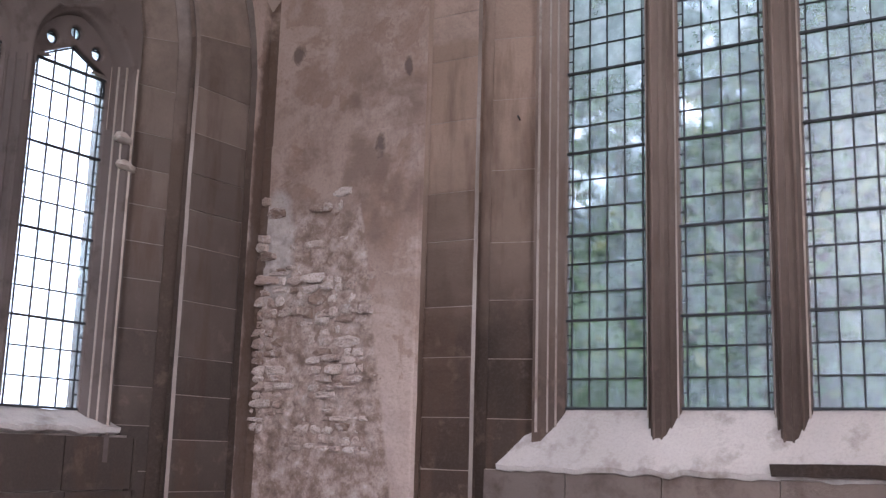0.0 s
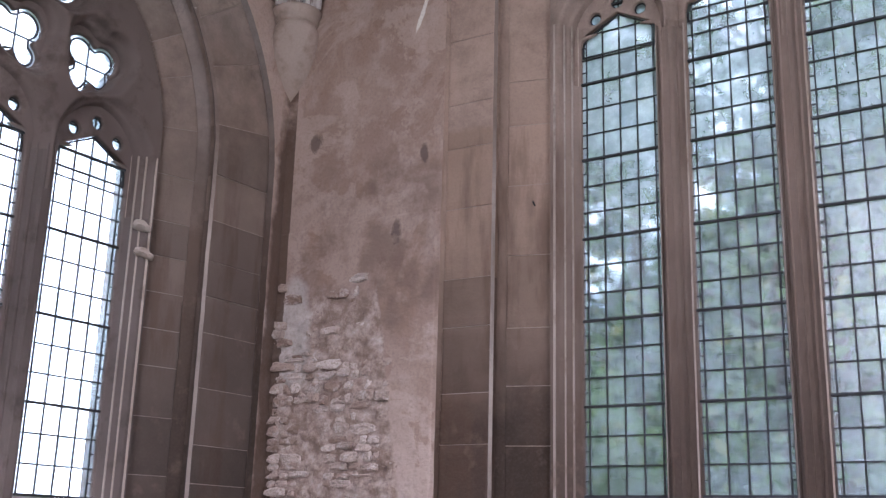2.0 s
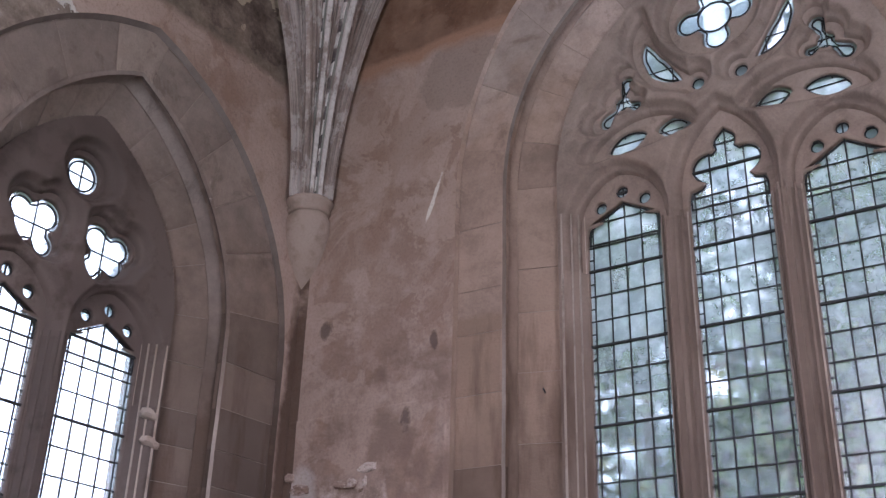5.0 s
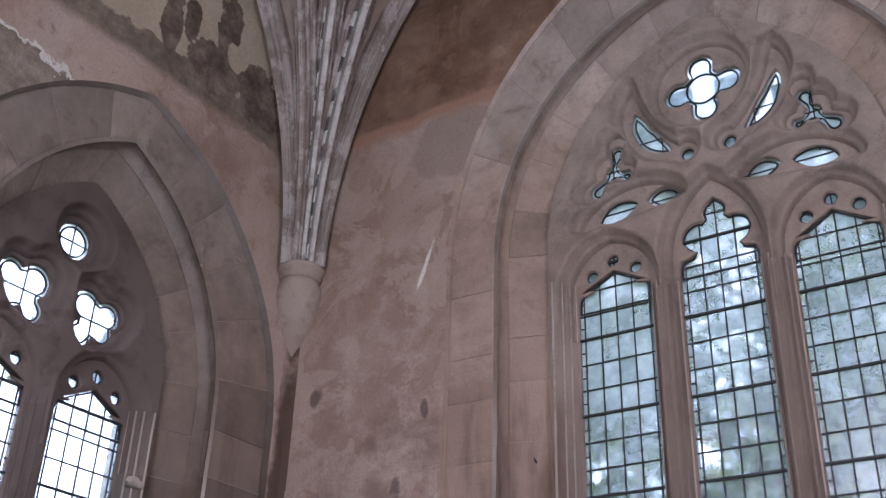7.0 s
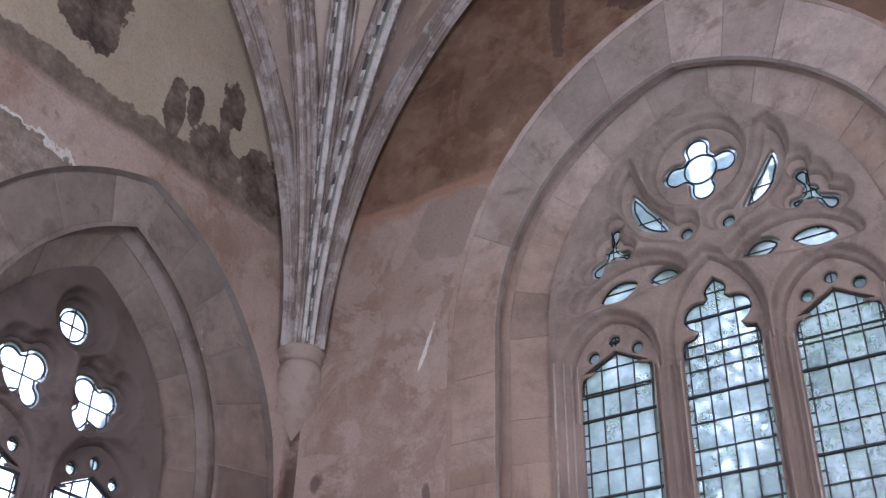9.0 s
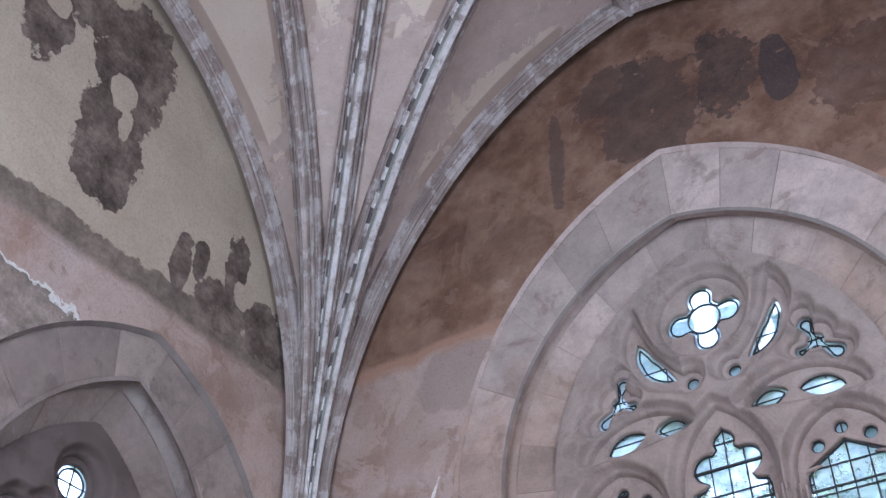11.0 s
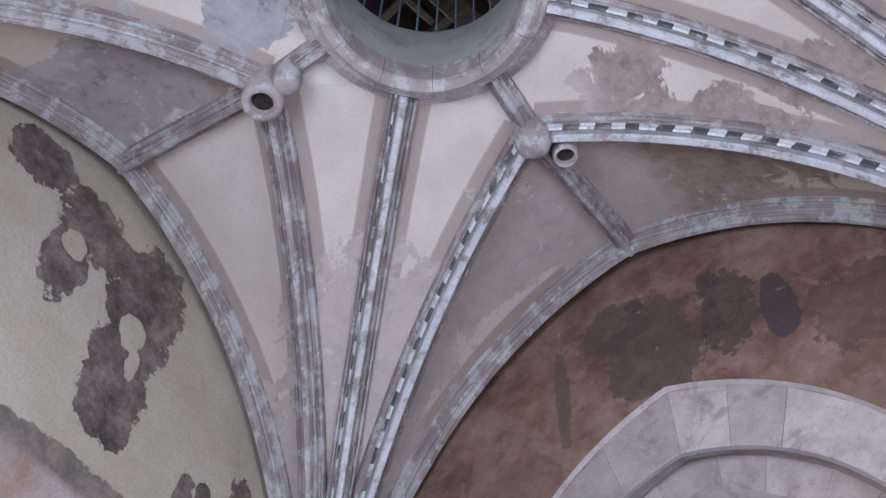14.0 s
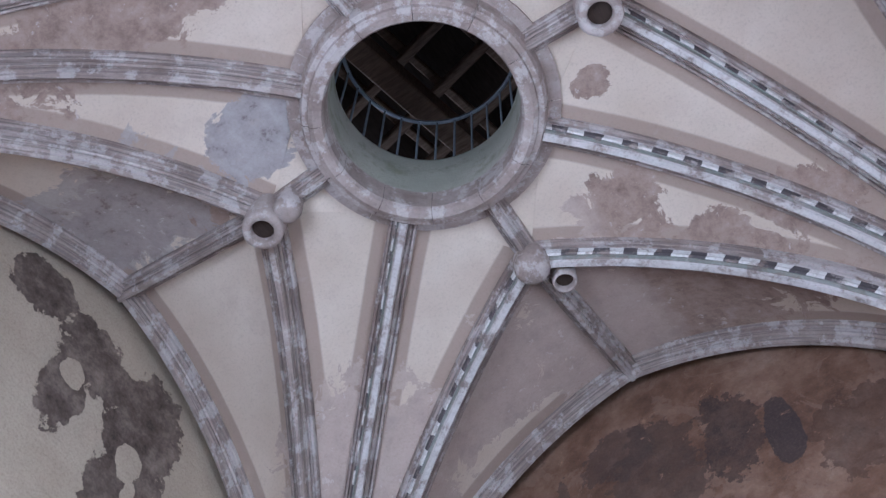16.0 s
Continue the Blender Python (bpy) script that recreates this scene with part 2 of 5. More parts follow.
    for a, b, ra, rb, f, c in ((-1.95, 8.15, 0.42, 0.60, 0.9, (0.075, 0.050, 0.042)), (-1.28, 8.25, 0.26, 0.50, 0.95, (0.060, 0.041, 0.037)), (-2.25, 8.55, 0.3, 0.3, 0.8, (0.08, 0.055, 0.048)),
                               (-2.79, 8.05, 0.075, 0.55, 0.7, (0.07, 0.055, 0.052)), (-0.35, 7.65, 0.42, 0.42, 0.75, (0.075, 0.043, 0.032)), (-3.3, 7.3, 0.4, 0.3, 0.35, (0.12, 0.075, 0.055))):
        bcol = m.mix(m.math("MULTIPLY", m.math("MULTIPLY", m.blob(x, z, a, b, ra, rb, flaked, 0.05), worn), f), bcol, c)
    bcol = m.mix(m.math("MULTIPLY", m.blob(x, z, -0.90, 7.98, 0.14, 0.40, m.math("MULTIPLY", flaked, 0.4), 0.05), 0.85), bcol, (0.055, 0.043, 0.044))
    bcol = m.mix(m.ramp(m.noise(5.5, 9, 0.75, distort=0.8), [(0.63, 0.0), (0.66, 0.55)]), bcol, (0.40, 0.235, 0.15))
    col = m.mix(north, col, bcol)
    # cream plaster with dark peeled patches high on the west wall
    g2 = m.n.new("ShaderNodeMapRange")
    g2.inputs[1].default_value, g2.inputs[2].default_value = -0.04, 0.04
    rise = m.math("SUBTRACT", z, m.math("ADD", 6.36, m.math("MULTIPLY", m.math("SUBTRACT", y, 3.5), 0.03)))
    m.l.new(m.math("ADD", rise, m.math("MULTIPLY", wob, 0.06)), g2.inputs[0])
    westside = m.math("LESS_THAN", x, -5.1)
    west = m.math("MULTIPLY", g2.outputs[0], westside)
    ccol = m.ramp(m.noise(1.4, 5), [(0.3, (0.395, 0.32, 0.24)), (0.7, (0.49, 0.415, 0.325))])
    peel = None
    lobed = m.math("ADD", m.math("MULTIPLY", m.math("SUBTRACT", m.noise(2.4, 4, 0.55, distort=0.5), 0.5), 3.2), m.math("MULTIPLY", m.math("SUBTRACT", m.noise(11, 6, 0.68), 0.5), 1.5))
    for a, b, ra, rb in ((3.06, 8.30, 0.37, 0.62), (2.55, 8.55, 0.52, 0.33), (3.04, 7.45, 0.32, 0.58), (2.30, 8.0, 0.19, 0.42), (1.75, 8.75, 0.3, 0.3), (3.20, 7.02, 0.13, 0.28),
                         (3.95, 6.90, 0.10, 0.30), (4.13, 7.02, 0.09, 0.22), (4.50, 7.18, 0.13, 0.36), (4.42, 6.76, 0.28, 0.22), (4.95, 6.75, 0.32, 0.26)):
        q = m.blob(y, z, a, b, ra, rb, lobed, 0.05)
        peel = q if peel is None else m.math("MAXIMUM", peel, q)
    for a, b, ra, rb in ((3.05, 7.92, 0.12, 0.17), (2.32, 8.27, 0.11, 0.13), (2.56, 7.83, 0.09, 0.12), (1.94, 8.23, 0.13, 0.16), (3.15, 7.66, 0.06, 0.14), (2.62, 8.15, 0.05, 0.10), (4.60, 6.98, 0.10, 0.12)):
        peel = m.math("MULTIPLY", peel, m.math("SUBTRACT", 1.0, m.blob(y, z, a, b, ra, rb, lobed, 0.05)))
    edge = m.math("MULTIPLY", m.blob(rise, rise, 0.10, 0.10, 0.15, 1, lobed, 0.12), 0.85)
    peel = m.math("MAXIMUM", peel, edge)
    pcol = m.ramp(m.noise(4, 8, 0.75), [(0.35, (0.055, 0.041, 0.034)), (0.5, (0.135, 0.102, 0.083)), (0.66, (0.26, 0.205, 0.17))])
    ccol = m.mix(peel, ccol, pcol)
    col = m.mix(west, col, ccol)
    # fallen plaster with a pale broken lip on the west wall
    broken = m.math("MULTIPLY", m.blob(y, z, 2.45, 5.60, 0.84, 0.34, lobed, 0.02), westside)
    lip = m.math("MULTIPLY", m.blob(y, z, 2.45, 5.60, 0.89, 0.39, lobed, 0.02), westside)
    col = m.mix(lip, col, (0.62, 0.585, 0.56))
    scol = m.ramp(m.noise(6, 8, 0.75), [(0.35, (0.13, 0.10, 0.08)), (0.55, (0.27, 0.215, 0.18)), (0.72, (0.42, 0.37, 0.33))])
    col = m.mix(broken, col, scol)
    # dark brown ragged strip down the corner
    darkening = m.math("MULTIPLY", m.blob(m.math("ADD", y, 0), z, 5.62, 2.3, 0.14, 2.7, wob, 0.25), westside)
    col = m.mix(m.math("MULTIPLY", darkening, 0.9), col, (0.085, 0.052, 0.036))
    col = m.mix(m.ramp(fine, [(0.3, 0.35), (0.52, 0.0)]), col, (0.15, 0.11, 0.09))
    h = m.math("ADD", m.math("MULTIPLY", mid, 1.6), m.math("MULTIPLY", fine, 0.22))
    h = m.math("ADD", h, m.math("MULTIPLY", m.math("MULTIPLY", broken, -1.0), 1.5))
    m.bump(m.math("ADD", h, m.math("MULTIPLY", peel, -0.25)), 0.02, 0.8)
    return m.out(col)


def web_material():
    """Cream vault plaster with a brown painted line beside each rib, and bare brown patches."""
    m = Mat("cream_vault_plaster", 0.9)
    x, y, z = m.xyz()
    d = m.xyz(m.tc.outputs["UV"])[0]
    wob = m.math("MULTIPLY", m.math("SUBTRACT", m.noise(2.0, 6, 0.65, distort=0.3), 0.5), 2.0)
    fine = m.noise(50, 5, 0.7)
    col = m.ramp(m.noise(1.1, 4), [(0.3, (0.56, 0.465, 0.375)), (0.7, (0.67, 0.585, 0.495))])
    band = m.n.new("ShaderNodeMapRange")
    band.inputs[1].default_value, band.inputs[2].default_value = 0.235, 0.215
    m.l.new(m.math("ADD", d, m.math("MULTIPLY", wob, 0.012)), band.inputs[0])
    col = m.mix(m.math("MULTIPLY", band.outputs[0], 0.8), col, (0.335, 0.25, 0.205))
    rag = m.math("MULTIPLY", m.math("SUBTRACT", m.noise(3.2, 8, 0.7, distort=0.6), 0.5), 4.5)
    bare = None
    for a, b, ra, rb in ((-1.6, 4.75, 1.55, 0.75), (-2.9, 4.75, 0.75, 0.45), (-4.0, 4.55, 0.75, 0.75), (-4.7, 5.1, 0.8, 0.8), (-1.12, 3.72, 0.38, 0.24), (-0.6, 4.25, 0.3, 0.16),
                         (0.08, 4.25, 0.40, 0.22), (-0.80, 2.83, 0.16, 0.12), (-3.0, 0.45, 1.25, 0.42), (-4.45, 1.75, 0.75, 0.42), (-3.9, 1.95, 0.4, 0.3), (0.9, 4.9, 0.4, 0.4)):
        q = m.blob(x, y, a, b, ra, rb, rag, 0.05)
        bare = q if bare is None else m.math("MAXIMUM", bare, q)
    bcol = m.ramp(m.noise(5, 8, 0.75), [(0.3, (0.19, 0.135, 0.115)), (0.5, (0.345, 0.255, 0.21)), (0.62, (0.41, 0.32, 0.272)), (0.78, (0.55, 0.49, 0.46))])
    side = m.ramp(m.math("ADD", m.math("MULTIPLY", x, -0.5), m.math("MULTIPLY", wob, 0.04)), [(0.62, 0.0), (0.72, 1.0)])
    side = m.math("MULTIPLY", side, m.math("GREATER_THAN", y, 2.3))
    bcol = m.mix(m.math("MULTIPLY", side, 0.55), bcol, (0.58, 0.49, 0.435))
    col = m.mix(bare, col, bcol)
    greyish = m.math("MAXIMUM", m.blob(x, y, -3.12, 1.75, 0.36, 0.30, rag, 0.05), m.math("MULTIPLY", m.blob(x, y, -4.5, 1.7, 0.9, 0.55, rag, 0.05), 0.7))
    gcol = m.ramp(m.noise(6, 8, 0.75), [(0.32, (0.15, 0.12, 0.115)), (0.42, (0.33, 0.30, 0.295)), (0.7, (0.44, 0.41, 0.405))])
    col = m.mix(greyish, col, gcol)
    chips = m.ramp(m.noise(9, 7, 0.75, distort=0.4), [(0.62, 0.0), (0.645, 1.0)])
    col = m.mix(m.math("MULTIPLY", chips, m.math("MAXIMUM", m.math("MULTIPLY", bare, 0.6), 0.08)), col, (0.62, 0.57, 0.54))
    col = m.mix(m.ramp(m.noise(2.6, 7, 0.7), [(0.55, 0.0), (0.7, 0.35)]), col, (0.50, 0.40, 0.34))
    col = m.mix(m.ramp(fine, [(0.3, 0.2), (0.5, 0.0)]), col, (0.2, 0.15, 0.12))
    m.bump(m.math("ADD", m.noise(4, 5), m.math("MULTIPLY", fine, 0.3)), 0.012, 0.5)
    return m.out(col)


def rib_material(name, checks, flip=False):
    """Grey stone under flaking white limewash, along one edge black and white painted checks."""
    m = Mat(name, 0.85)
    uv = list(m.xyz(m.tc.outputs["UV"]))
    if flip:
        uv[1] = m.math("SUBTRACT", 1.0, uv[1])
    fine = m.noise(40, 5, 0.7)
    col = m.ramp(m.noise(3, 5), [(0.3, (0.23, 0.178, 0.155)), (0.5, (0.34, 0.278, 0.25)), (0.7, (0.45, 0.39, 0.36))])
    stripes = m.ramp(m.noise(1.0, 3, 0.6, co=m.tc.outputs["UV"], stretch=(1.2, 34, 1)), [(0.5, 0.0), (0.56, 1.0)])
    col = m.mix(m.math("MULTIPLY", stripes, 0.6), col, (0.17, 0.14, 0.13))
    flake = m.ramp(m.noise(5, 6, 0.7, stretch=(1, 1, 0.7)), [(0.50, 0.0), (0.56, 1.0)])
    col = m.mix(m.math("MULTIPLY", flake, 0.55), col, (0.60, 0.56, 0.545))
    if checks:
        u = m.math("FRACT", m.math("ADD", m.math("MULTIPLY", uv[0], 4.0), m.math("MULTIPLY", m.noise(2.0, 2), 0.6)))
        row = m.math("LESS_THAN", u, 0.5)
        zone = m.math("MULTIPLY", m.math("GREATER_THAN", uv[1], 0.636), m.math("LESS_THAN", uv[1], 0.746))
        worn = m.ramp(m.noise(6, 5, 0.7), [(0.40, 0.15), (0.50, 0.95)])
        col = m.mix(m.math("MULTIPLY", zone, worn), col, m.mix(row, (0.74, 0.72, 0.70), (0.09, 0.08, 0.085)))
        line = m.math("MULTIPLY", m.math("GREATER_THAN", uv[1], 0.429), m.math("LESS_THAN", uv[1], 0.561))
        col = m.mix(m.math("MULTIPLY", line, m.math("MULTIPLY", worn, 0.7)), col, (0.70, 0.68, 0.67))
        green = m.math("MULTIPLY", m.math("GREATER_THAN", uv[1], 0.566), m.math("LESS_THAN", uv[1], 0.636))
        col = m.mix(m.math("MULTIPLY", green, m.math("MULTIPLY", worn, 0.6)), col, (0.30, 0.36, 0.33))
    col = m.mix(m.ramp(fine, [(0.3, 0.3), (0.5, 0.0)]), col, (0.1, 0.08, 0.07))
    m.bump(m.math("ADD", m.noise(9, 5), m.math("MULTIPLY", fine, 0.4)), 0.008, 0.6)
    return m.out(col)


def plain_material(name, a, b, scale, rough=0.8, metal=0.0, stretch=None, bump=0.004):
    m = Mat(name, rough)
    m.b.inputs["Metallic"].default_value = metal
    n = m.noise(scale, 5, 0.65, stretch=stretch)
    m.bump(n, bump, 0.5)
    return m.out(m.ramp(n, [(0.3, a), (0.7, b)]))


def glass_material():
    """Old window glass: wavy, so that what lies behind is soft; its milk paints dirt in drifts and sky haze."""
    m = Mat("old_leaded_glass", 0.08)
    wavy = m.n.new("ShaderNodeBsdfRefraction")
    wavy.inputs["IOR"].default_value, wavy.inputs["Roughness"].default_value = 1.3, 0.10
    tint = m.ramp(m.random(), [(0.0, (0.66, 0.71, 0.72)), (0.5, (0.86, 0.90, 0.90)), (1.0, (0.96, 0.98, 0.98))])
    m.l.new(tint, wavy.inputs[0])
    milk = m.n.new("ShaderNodeBsdfTranslucent")
    milk.inputs[0].default_value = (0.60, 0.66, 0.67, 1)
    gloss = m.n.new("ShaderNodeBsdfGlossy")
    gloss.inputs["Roughness"].default_value = 0.22
    a = m.n.new("ShaderNodeMixShader")
    drift = m.ramp(m.noise(1.3, 5, 0.6, distort=0.5), [(0.40, 0.0), (0.66, 0.22)])
    spots = m.ramp(m.noise(9, 6, 0.7), [(0.45, 0.02), (0.72, 0.22)])
    # haze and sky reflection painted in as extra milk towards the top
    high_haze = m.n.new("ShaderNodeMapRange")
    high_haze.inputs[1].default_value, high_haze.inputs[2].default_value, high_haze.inputs[4].default_value = 3.2, 5.2, 0.30
    m.l.new(m.math("ADD", m.xyz()[2], m.math("MULTIPLY", m.math("SUBTRACT", m.noise(1.1, 4), 0.5), 2.0)), high_haze.inputs[0])
    m.l.new(m.math("ADD", m.math("ADD", drift, spots), high_haze.outputs[0]), a.inputs[0])
    m.l.new(wavy.outputs[0], a.inputs[1])
    m.l.new(milk.outputs[0], a.inputs[2])
    b = m.n.new("ShaderNodeMixShader")
    b.inputs[0].default_value = 0.025
    m.l.new(a.outputs[0], b.inputs[1])
    m.l.new(gloss.outputs[0], b.inputs[2])
    m.l.new(b.outputs[0], m.n["Material Output"].inputs[0])
    return m.m


def leaf_material():
    m = Mat("green_leaves", 0.6)
    k = m.n.new("ShaderNodeNewGeometry").outputs["Random Per Island"]
    col = m.ramp(k, [(0.0, (0.012, 0.022, 0.012)), (0.3, (0.04, 0.085, 0.035)), (0.6, (0.10, 0.185, 0.065)), (0.88, (0.20, 0.30, 0.12)), (1.0, (0.32, 0.28, 0.10))])
    m.l.new(col, m.b.inputs["Base Color"])
    tr = m.n.new("ShaderNodeBsdfTranslucent")
    m.l.new(col, tr.inputs[0])
    mx = m.n.new("ShaderNodeMixShader")
    mx.inputs[0].default_value = 0.4
    m.l.new(m.b.outputs[0], mx.inputs[1])
    m.l.new(tr.outputs[0], mx.inputs[2])
    m.l.new(mx.outputs[0], m.n["Material Output"].inputs[0])
    return m.m


def rubble_material():
    """Rubble stones, each of its own pinkish grey or brown, dusted with lime."""
    m = Mat("lime_dusted_rubble", 0.92)
    fine, mid = m.noise(70, 5, 0.7), m.noise(12, 6, 0.7)
    col = m.ramp(m.random(), [(0.0, (0.22, 0.150, 0.118)), (0.25, (0.34, 0.25, 0.21)), (0.6, (0.44, 0.345, 0.30)), (0.85, (0.52, 0.435, 0.395)), (1.0, (0.31, 0.235, 0.20))])
    col = m.mix(m.ramp(mid, [(0.5, 0.0), (0.62, 0.6)]), col, (0.58, 0.51, 0.475))
    col = m.mix(m.ramp(fine, [(0.36, 0.6), (0.5, 0.0)]), col, (0.14, 0.10, 0.08))
    m.bump(m.math("ADD", mid, m.math("MULTIPLY", fine, 0.5)), 0.012, 0.9)
    return m.out(col)


RUBBLE = rubble_material()
WALL, WEB = wall_material(), web_material()
RIB, RIB_CHECK, RIB_CHECK_FAR = rib_material("flaking_limewashed_rib", False), rib_material("painted_check_rib", True), rib_material("painted_check_rib_far_side", True, True)
LEAD = plain_material("dark_lead", (0.02, 0.022, 0.024), (0.05, 0.05, 0.052), 30, 0.6, 0.3)
IRON = plain_material("blue_grey_iron", (0.22, 0.26, 0.31), (0.38, 0.42, 0.47), 20, 0.4, 0.3)
TIMBER = plain_material("old_dark_timber", (0.12, 0.08, 0.057), (0.27, 0.19, 0.14), 6, 0.85, 0, (1, 8, 1), 0.01)
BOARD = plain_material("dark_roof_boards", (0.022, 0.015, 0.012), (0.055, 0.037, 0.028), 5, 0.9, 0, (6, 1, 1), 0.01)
FLAGS = plain_material("worn_floor_stone", (0.20, 0.17, 0.15), (0.33, 0.29, 0.26), 3, 0.8)
GRASS = plain_material("grassy_bank", (0.03, 0.055, 0.02), (0.07, 0.11, 0.04), 4, 0.95, 0, None, 0.05)
BARK = plain_material("brown_bark", (0.06, 0.045, 0.035), (0.14, 0.11, 0.085), 8, 0.9, 0, (1, 1, 0.2), 0.03)
SHAFT = stone_material("green_stained_limewash", (0.27, 0.285, 0.24), (0.47, 0.455, 0.405), (0.20, 0.215, 0.155), 1.6)
GLASS, LEAF = glass_material(), leaf_material()

# ---- building helpers ----


def part(name, bm, material, parent=None, label=""):
    me = bpy.data.meshes.new(name)
    bm.to_mesh(me)
    bm.free()
    return mesh_part(name, me, material, parent, label)


def mesh_part(name, me, material, parent=None, label=""):
    if not me.materials:
        me.materials.append(material)
    ob = new(name, me)
    ob.parent = parent
    return tagged(ob, label)


def thing(name, at, label, category, group="", kind=""):
    ob = new(name)
    ob.location = at
    bpy.context.view_layer.update()
    return tagged(ob, label, category, group, kind)


def under(ob, parent):
    """Make ob a part of parent and keep where it is."""
    ob.parent = parent
    ob.matrix_parent_inverse = Matrix.Translation(parent.location).inverted()
    return ob


def box(bm, x0, x1, y0, y1, z0, z1):
    v = [bm.verts.new((x, y, z)) for x in (x0, x1) for y in (y0, y1) for z in (z0, z1)]
    for f in ((0, 1, 3, 2), (4, 6, 7, 5), (0, 4, 5, 1), (2, 3, 7, 6), (0, 2, 6, 4), (1, 5, 7, 3)):
        bm.faces.new([v[i] for i in f])


def flat_cut(name, outlines, thick, bevel=0.0):
    """A slab in the plane of u and v (x and z), bounded by the first outline, with the others as holes; centred on y = 0."""
    cu = bpy.data.curves.new(name, "CURVE")
    cu.dimensions, cu.fill_mode, cu.extrude, cu.bevel_depth, cu.bevel_resolution = "2D", "BOTH", max(thick / 2 - bevel, 0.001), bevel, 2
    for pts in outlines:
        sp = cu.splines.new("POLY")
        sp.points.add(len(pts) - 1)
        for p, (u, v) in zip(sp.points, pts):
            p.co = (u, v, 0, 1)
        sp.use_cyclic_u = True
    ob = bpy.data.objects.new(name, cu)
    scene.collection.objects.link(ob)
    dg = bpy.context.evaluated_depsgraph_get()
    me = bpy.data.meshes.new_from_object(ob.evaluated_get(dg))
    bpy.data.objects.remove(ob)
    me.transform(Matrix(((1, 0, 0, 0), (0, 0, -1, 0), (0, 1, 0, 0), (0, 0, 0, 1))))
    me.name = name
    me.materials.clear()
    return me


def pointed(half, spring, apex, n=14):
    """The right half of a pointed arch, from its spring to its apex: (u, v) points."""
    rise = apex - spring
    r = (half * half + rise * rise) / (2 * half)
    end = math.atan2(rise, r - half) if r > half else math.pi / 2
    if r < half:
        return [(half * math.cos(a), spring + rise * math.sin(a)) for a in [math.pi / 2 * i / n for i in range(n + 1)]]
    return [(half - r + r * math.cos(end * i / n), spring + r * math.sin(end * i / n)) for i in range(n + 1)]


def arch_outline(half, base, spring, apex, n=14):
    right = [(half, base)] + pointed(half, spring, apex, n)
    return right + [(-u, v) for u, v in reversed(right[:-1])]


# walls in their own frame: u along the wall, depth outwards, v up
NORTH = Matrix.Translation((-1.92, 5.6, 0))
WEST = Matrix.Translation((-5.18, 3.77, 0)) @ Matrix.Rotation(radians(90), 4, "Z")


def place(me, m, name, material, parent=None, label=""):
    ob = mesh_part(name, me, material, None, label)
    ob.matrix_world = m
    if parent:
        under(ob, parent)
    return ob


# ---- the room ----
X0, X1, Y0, Y1, TOP = -5.18, 1.38, -0.98, 5.6, 13.0
CX, CY = -1.92, 2.31


def flat_grid(bm, x0, x1, y0, y1, z, n):
    rows = [[bm.verts.new((x0 + (x1 - x0) * i / n, y0 + (y1 - y0) * j / n, z)) for i in range(n + 1)] for j in range(n + 1)]
    for j in range(n):
        for i in range(n):
            bm.faces.new((rows[j][i], rows[j][i + 1], rows[j + 1][i + 1], rows[j + 1][i]))


bm = bmesh.new()
box(bm, X0 - 1, X1 + 1, Y0 - 1, Y1 + 1, -0.3, 0.0)
tagged(part("floor", bm, FLAGS), "worn grey stone floor of the chamber", "floor", kind="structure")


def ground_mesh():
    bm = bmesh.new()
    n = 60
    rows = []
    for j in range(n + 1):
        row = []
        for i in range(n + 1):
            a, b = (i / n * 2 - 1), (j / n * 2 - 1)
            x, y = 400 * a * abs(a) ** 1.5, 400 * b * abs(b) ** 1.5
            z = -0.35
            if y > 8:
                z += (min((y - 8) * 0.45, 14) * max(0.0, min(1.0, (x + 16) / 5))) + 0.4 * noise.noise((x * 0.2, y * 0.2, 0))
            row.append(bm.verts.new((x, y, z)))
        rows.append(row)
    for j in range(n):
        for i in range(n):
            bm.faces.new((rows[j][i], rows[j][i + 1], rows[j + 1][i + 1], rows[j + 1][i]))
    return bm


tagged(part("ground", ground_mesh(), GRASS), "grassy ground rising to a wooded bank outside", "ground", kind="structure")

# window openings: half widths and apexes from the wall face to the glass: (half, depth, apex)
N_ORDERS = [(1.86, 0.0, 7.68, 0), (1.845, 0.035, 7.65, 1), (1.50, 0.05, 7.03, 2), (1.475, 0.055, 7.0, 0), (1.53, 0.11, 7.07, 0), (1.47, 0.20, 7.08, 1), (1.165, 0.29, 6.80, 0)]
W_ORDERS = [(1.56, 0.0, 6.16, 0, 0.15), (1.545, 0.045, 6.13, 1, 0.15), (1.08, 0.06, 5.79, 2, 0.12), (1.05, 0.065, 5.76, 0, 0.12), (1.11, 0.15, 5.81, 0, 0.12), (1.05, 0.22, 5.74, 1, 0.1), (0.84, 0.31, 5.42, 0)]
N_BASE, N_SPRING, W_BASE, W_SPRING = 0.45, 5.2, 0.45, 4.15


def wall_slab(name, m, u0, u1, top, hole, thick, label, more=()):
    me = flat_cut(name, [[(u0, -0.2), (u1, -0.2), (u1, top), (u0, top)], hole, *more], thick)
    return tagged(place(me, m @ Matrix.Translation((0, thick / 2, 0)), name, WALL), label, "wall", kind="structure")


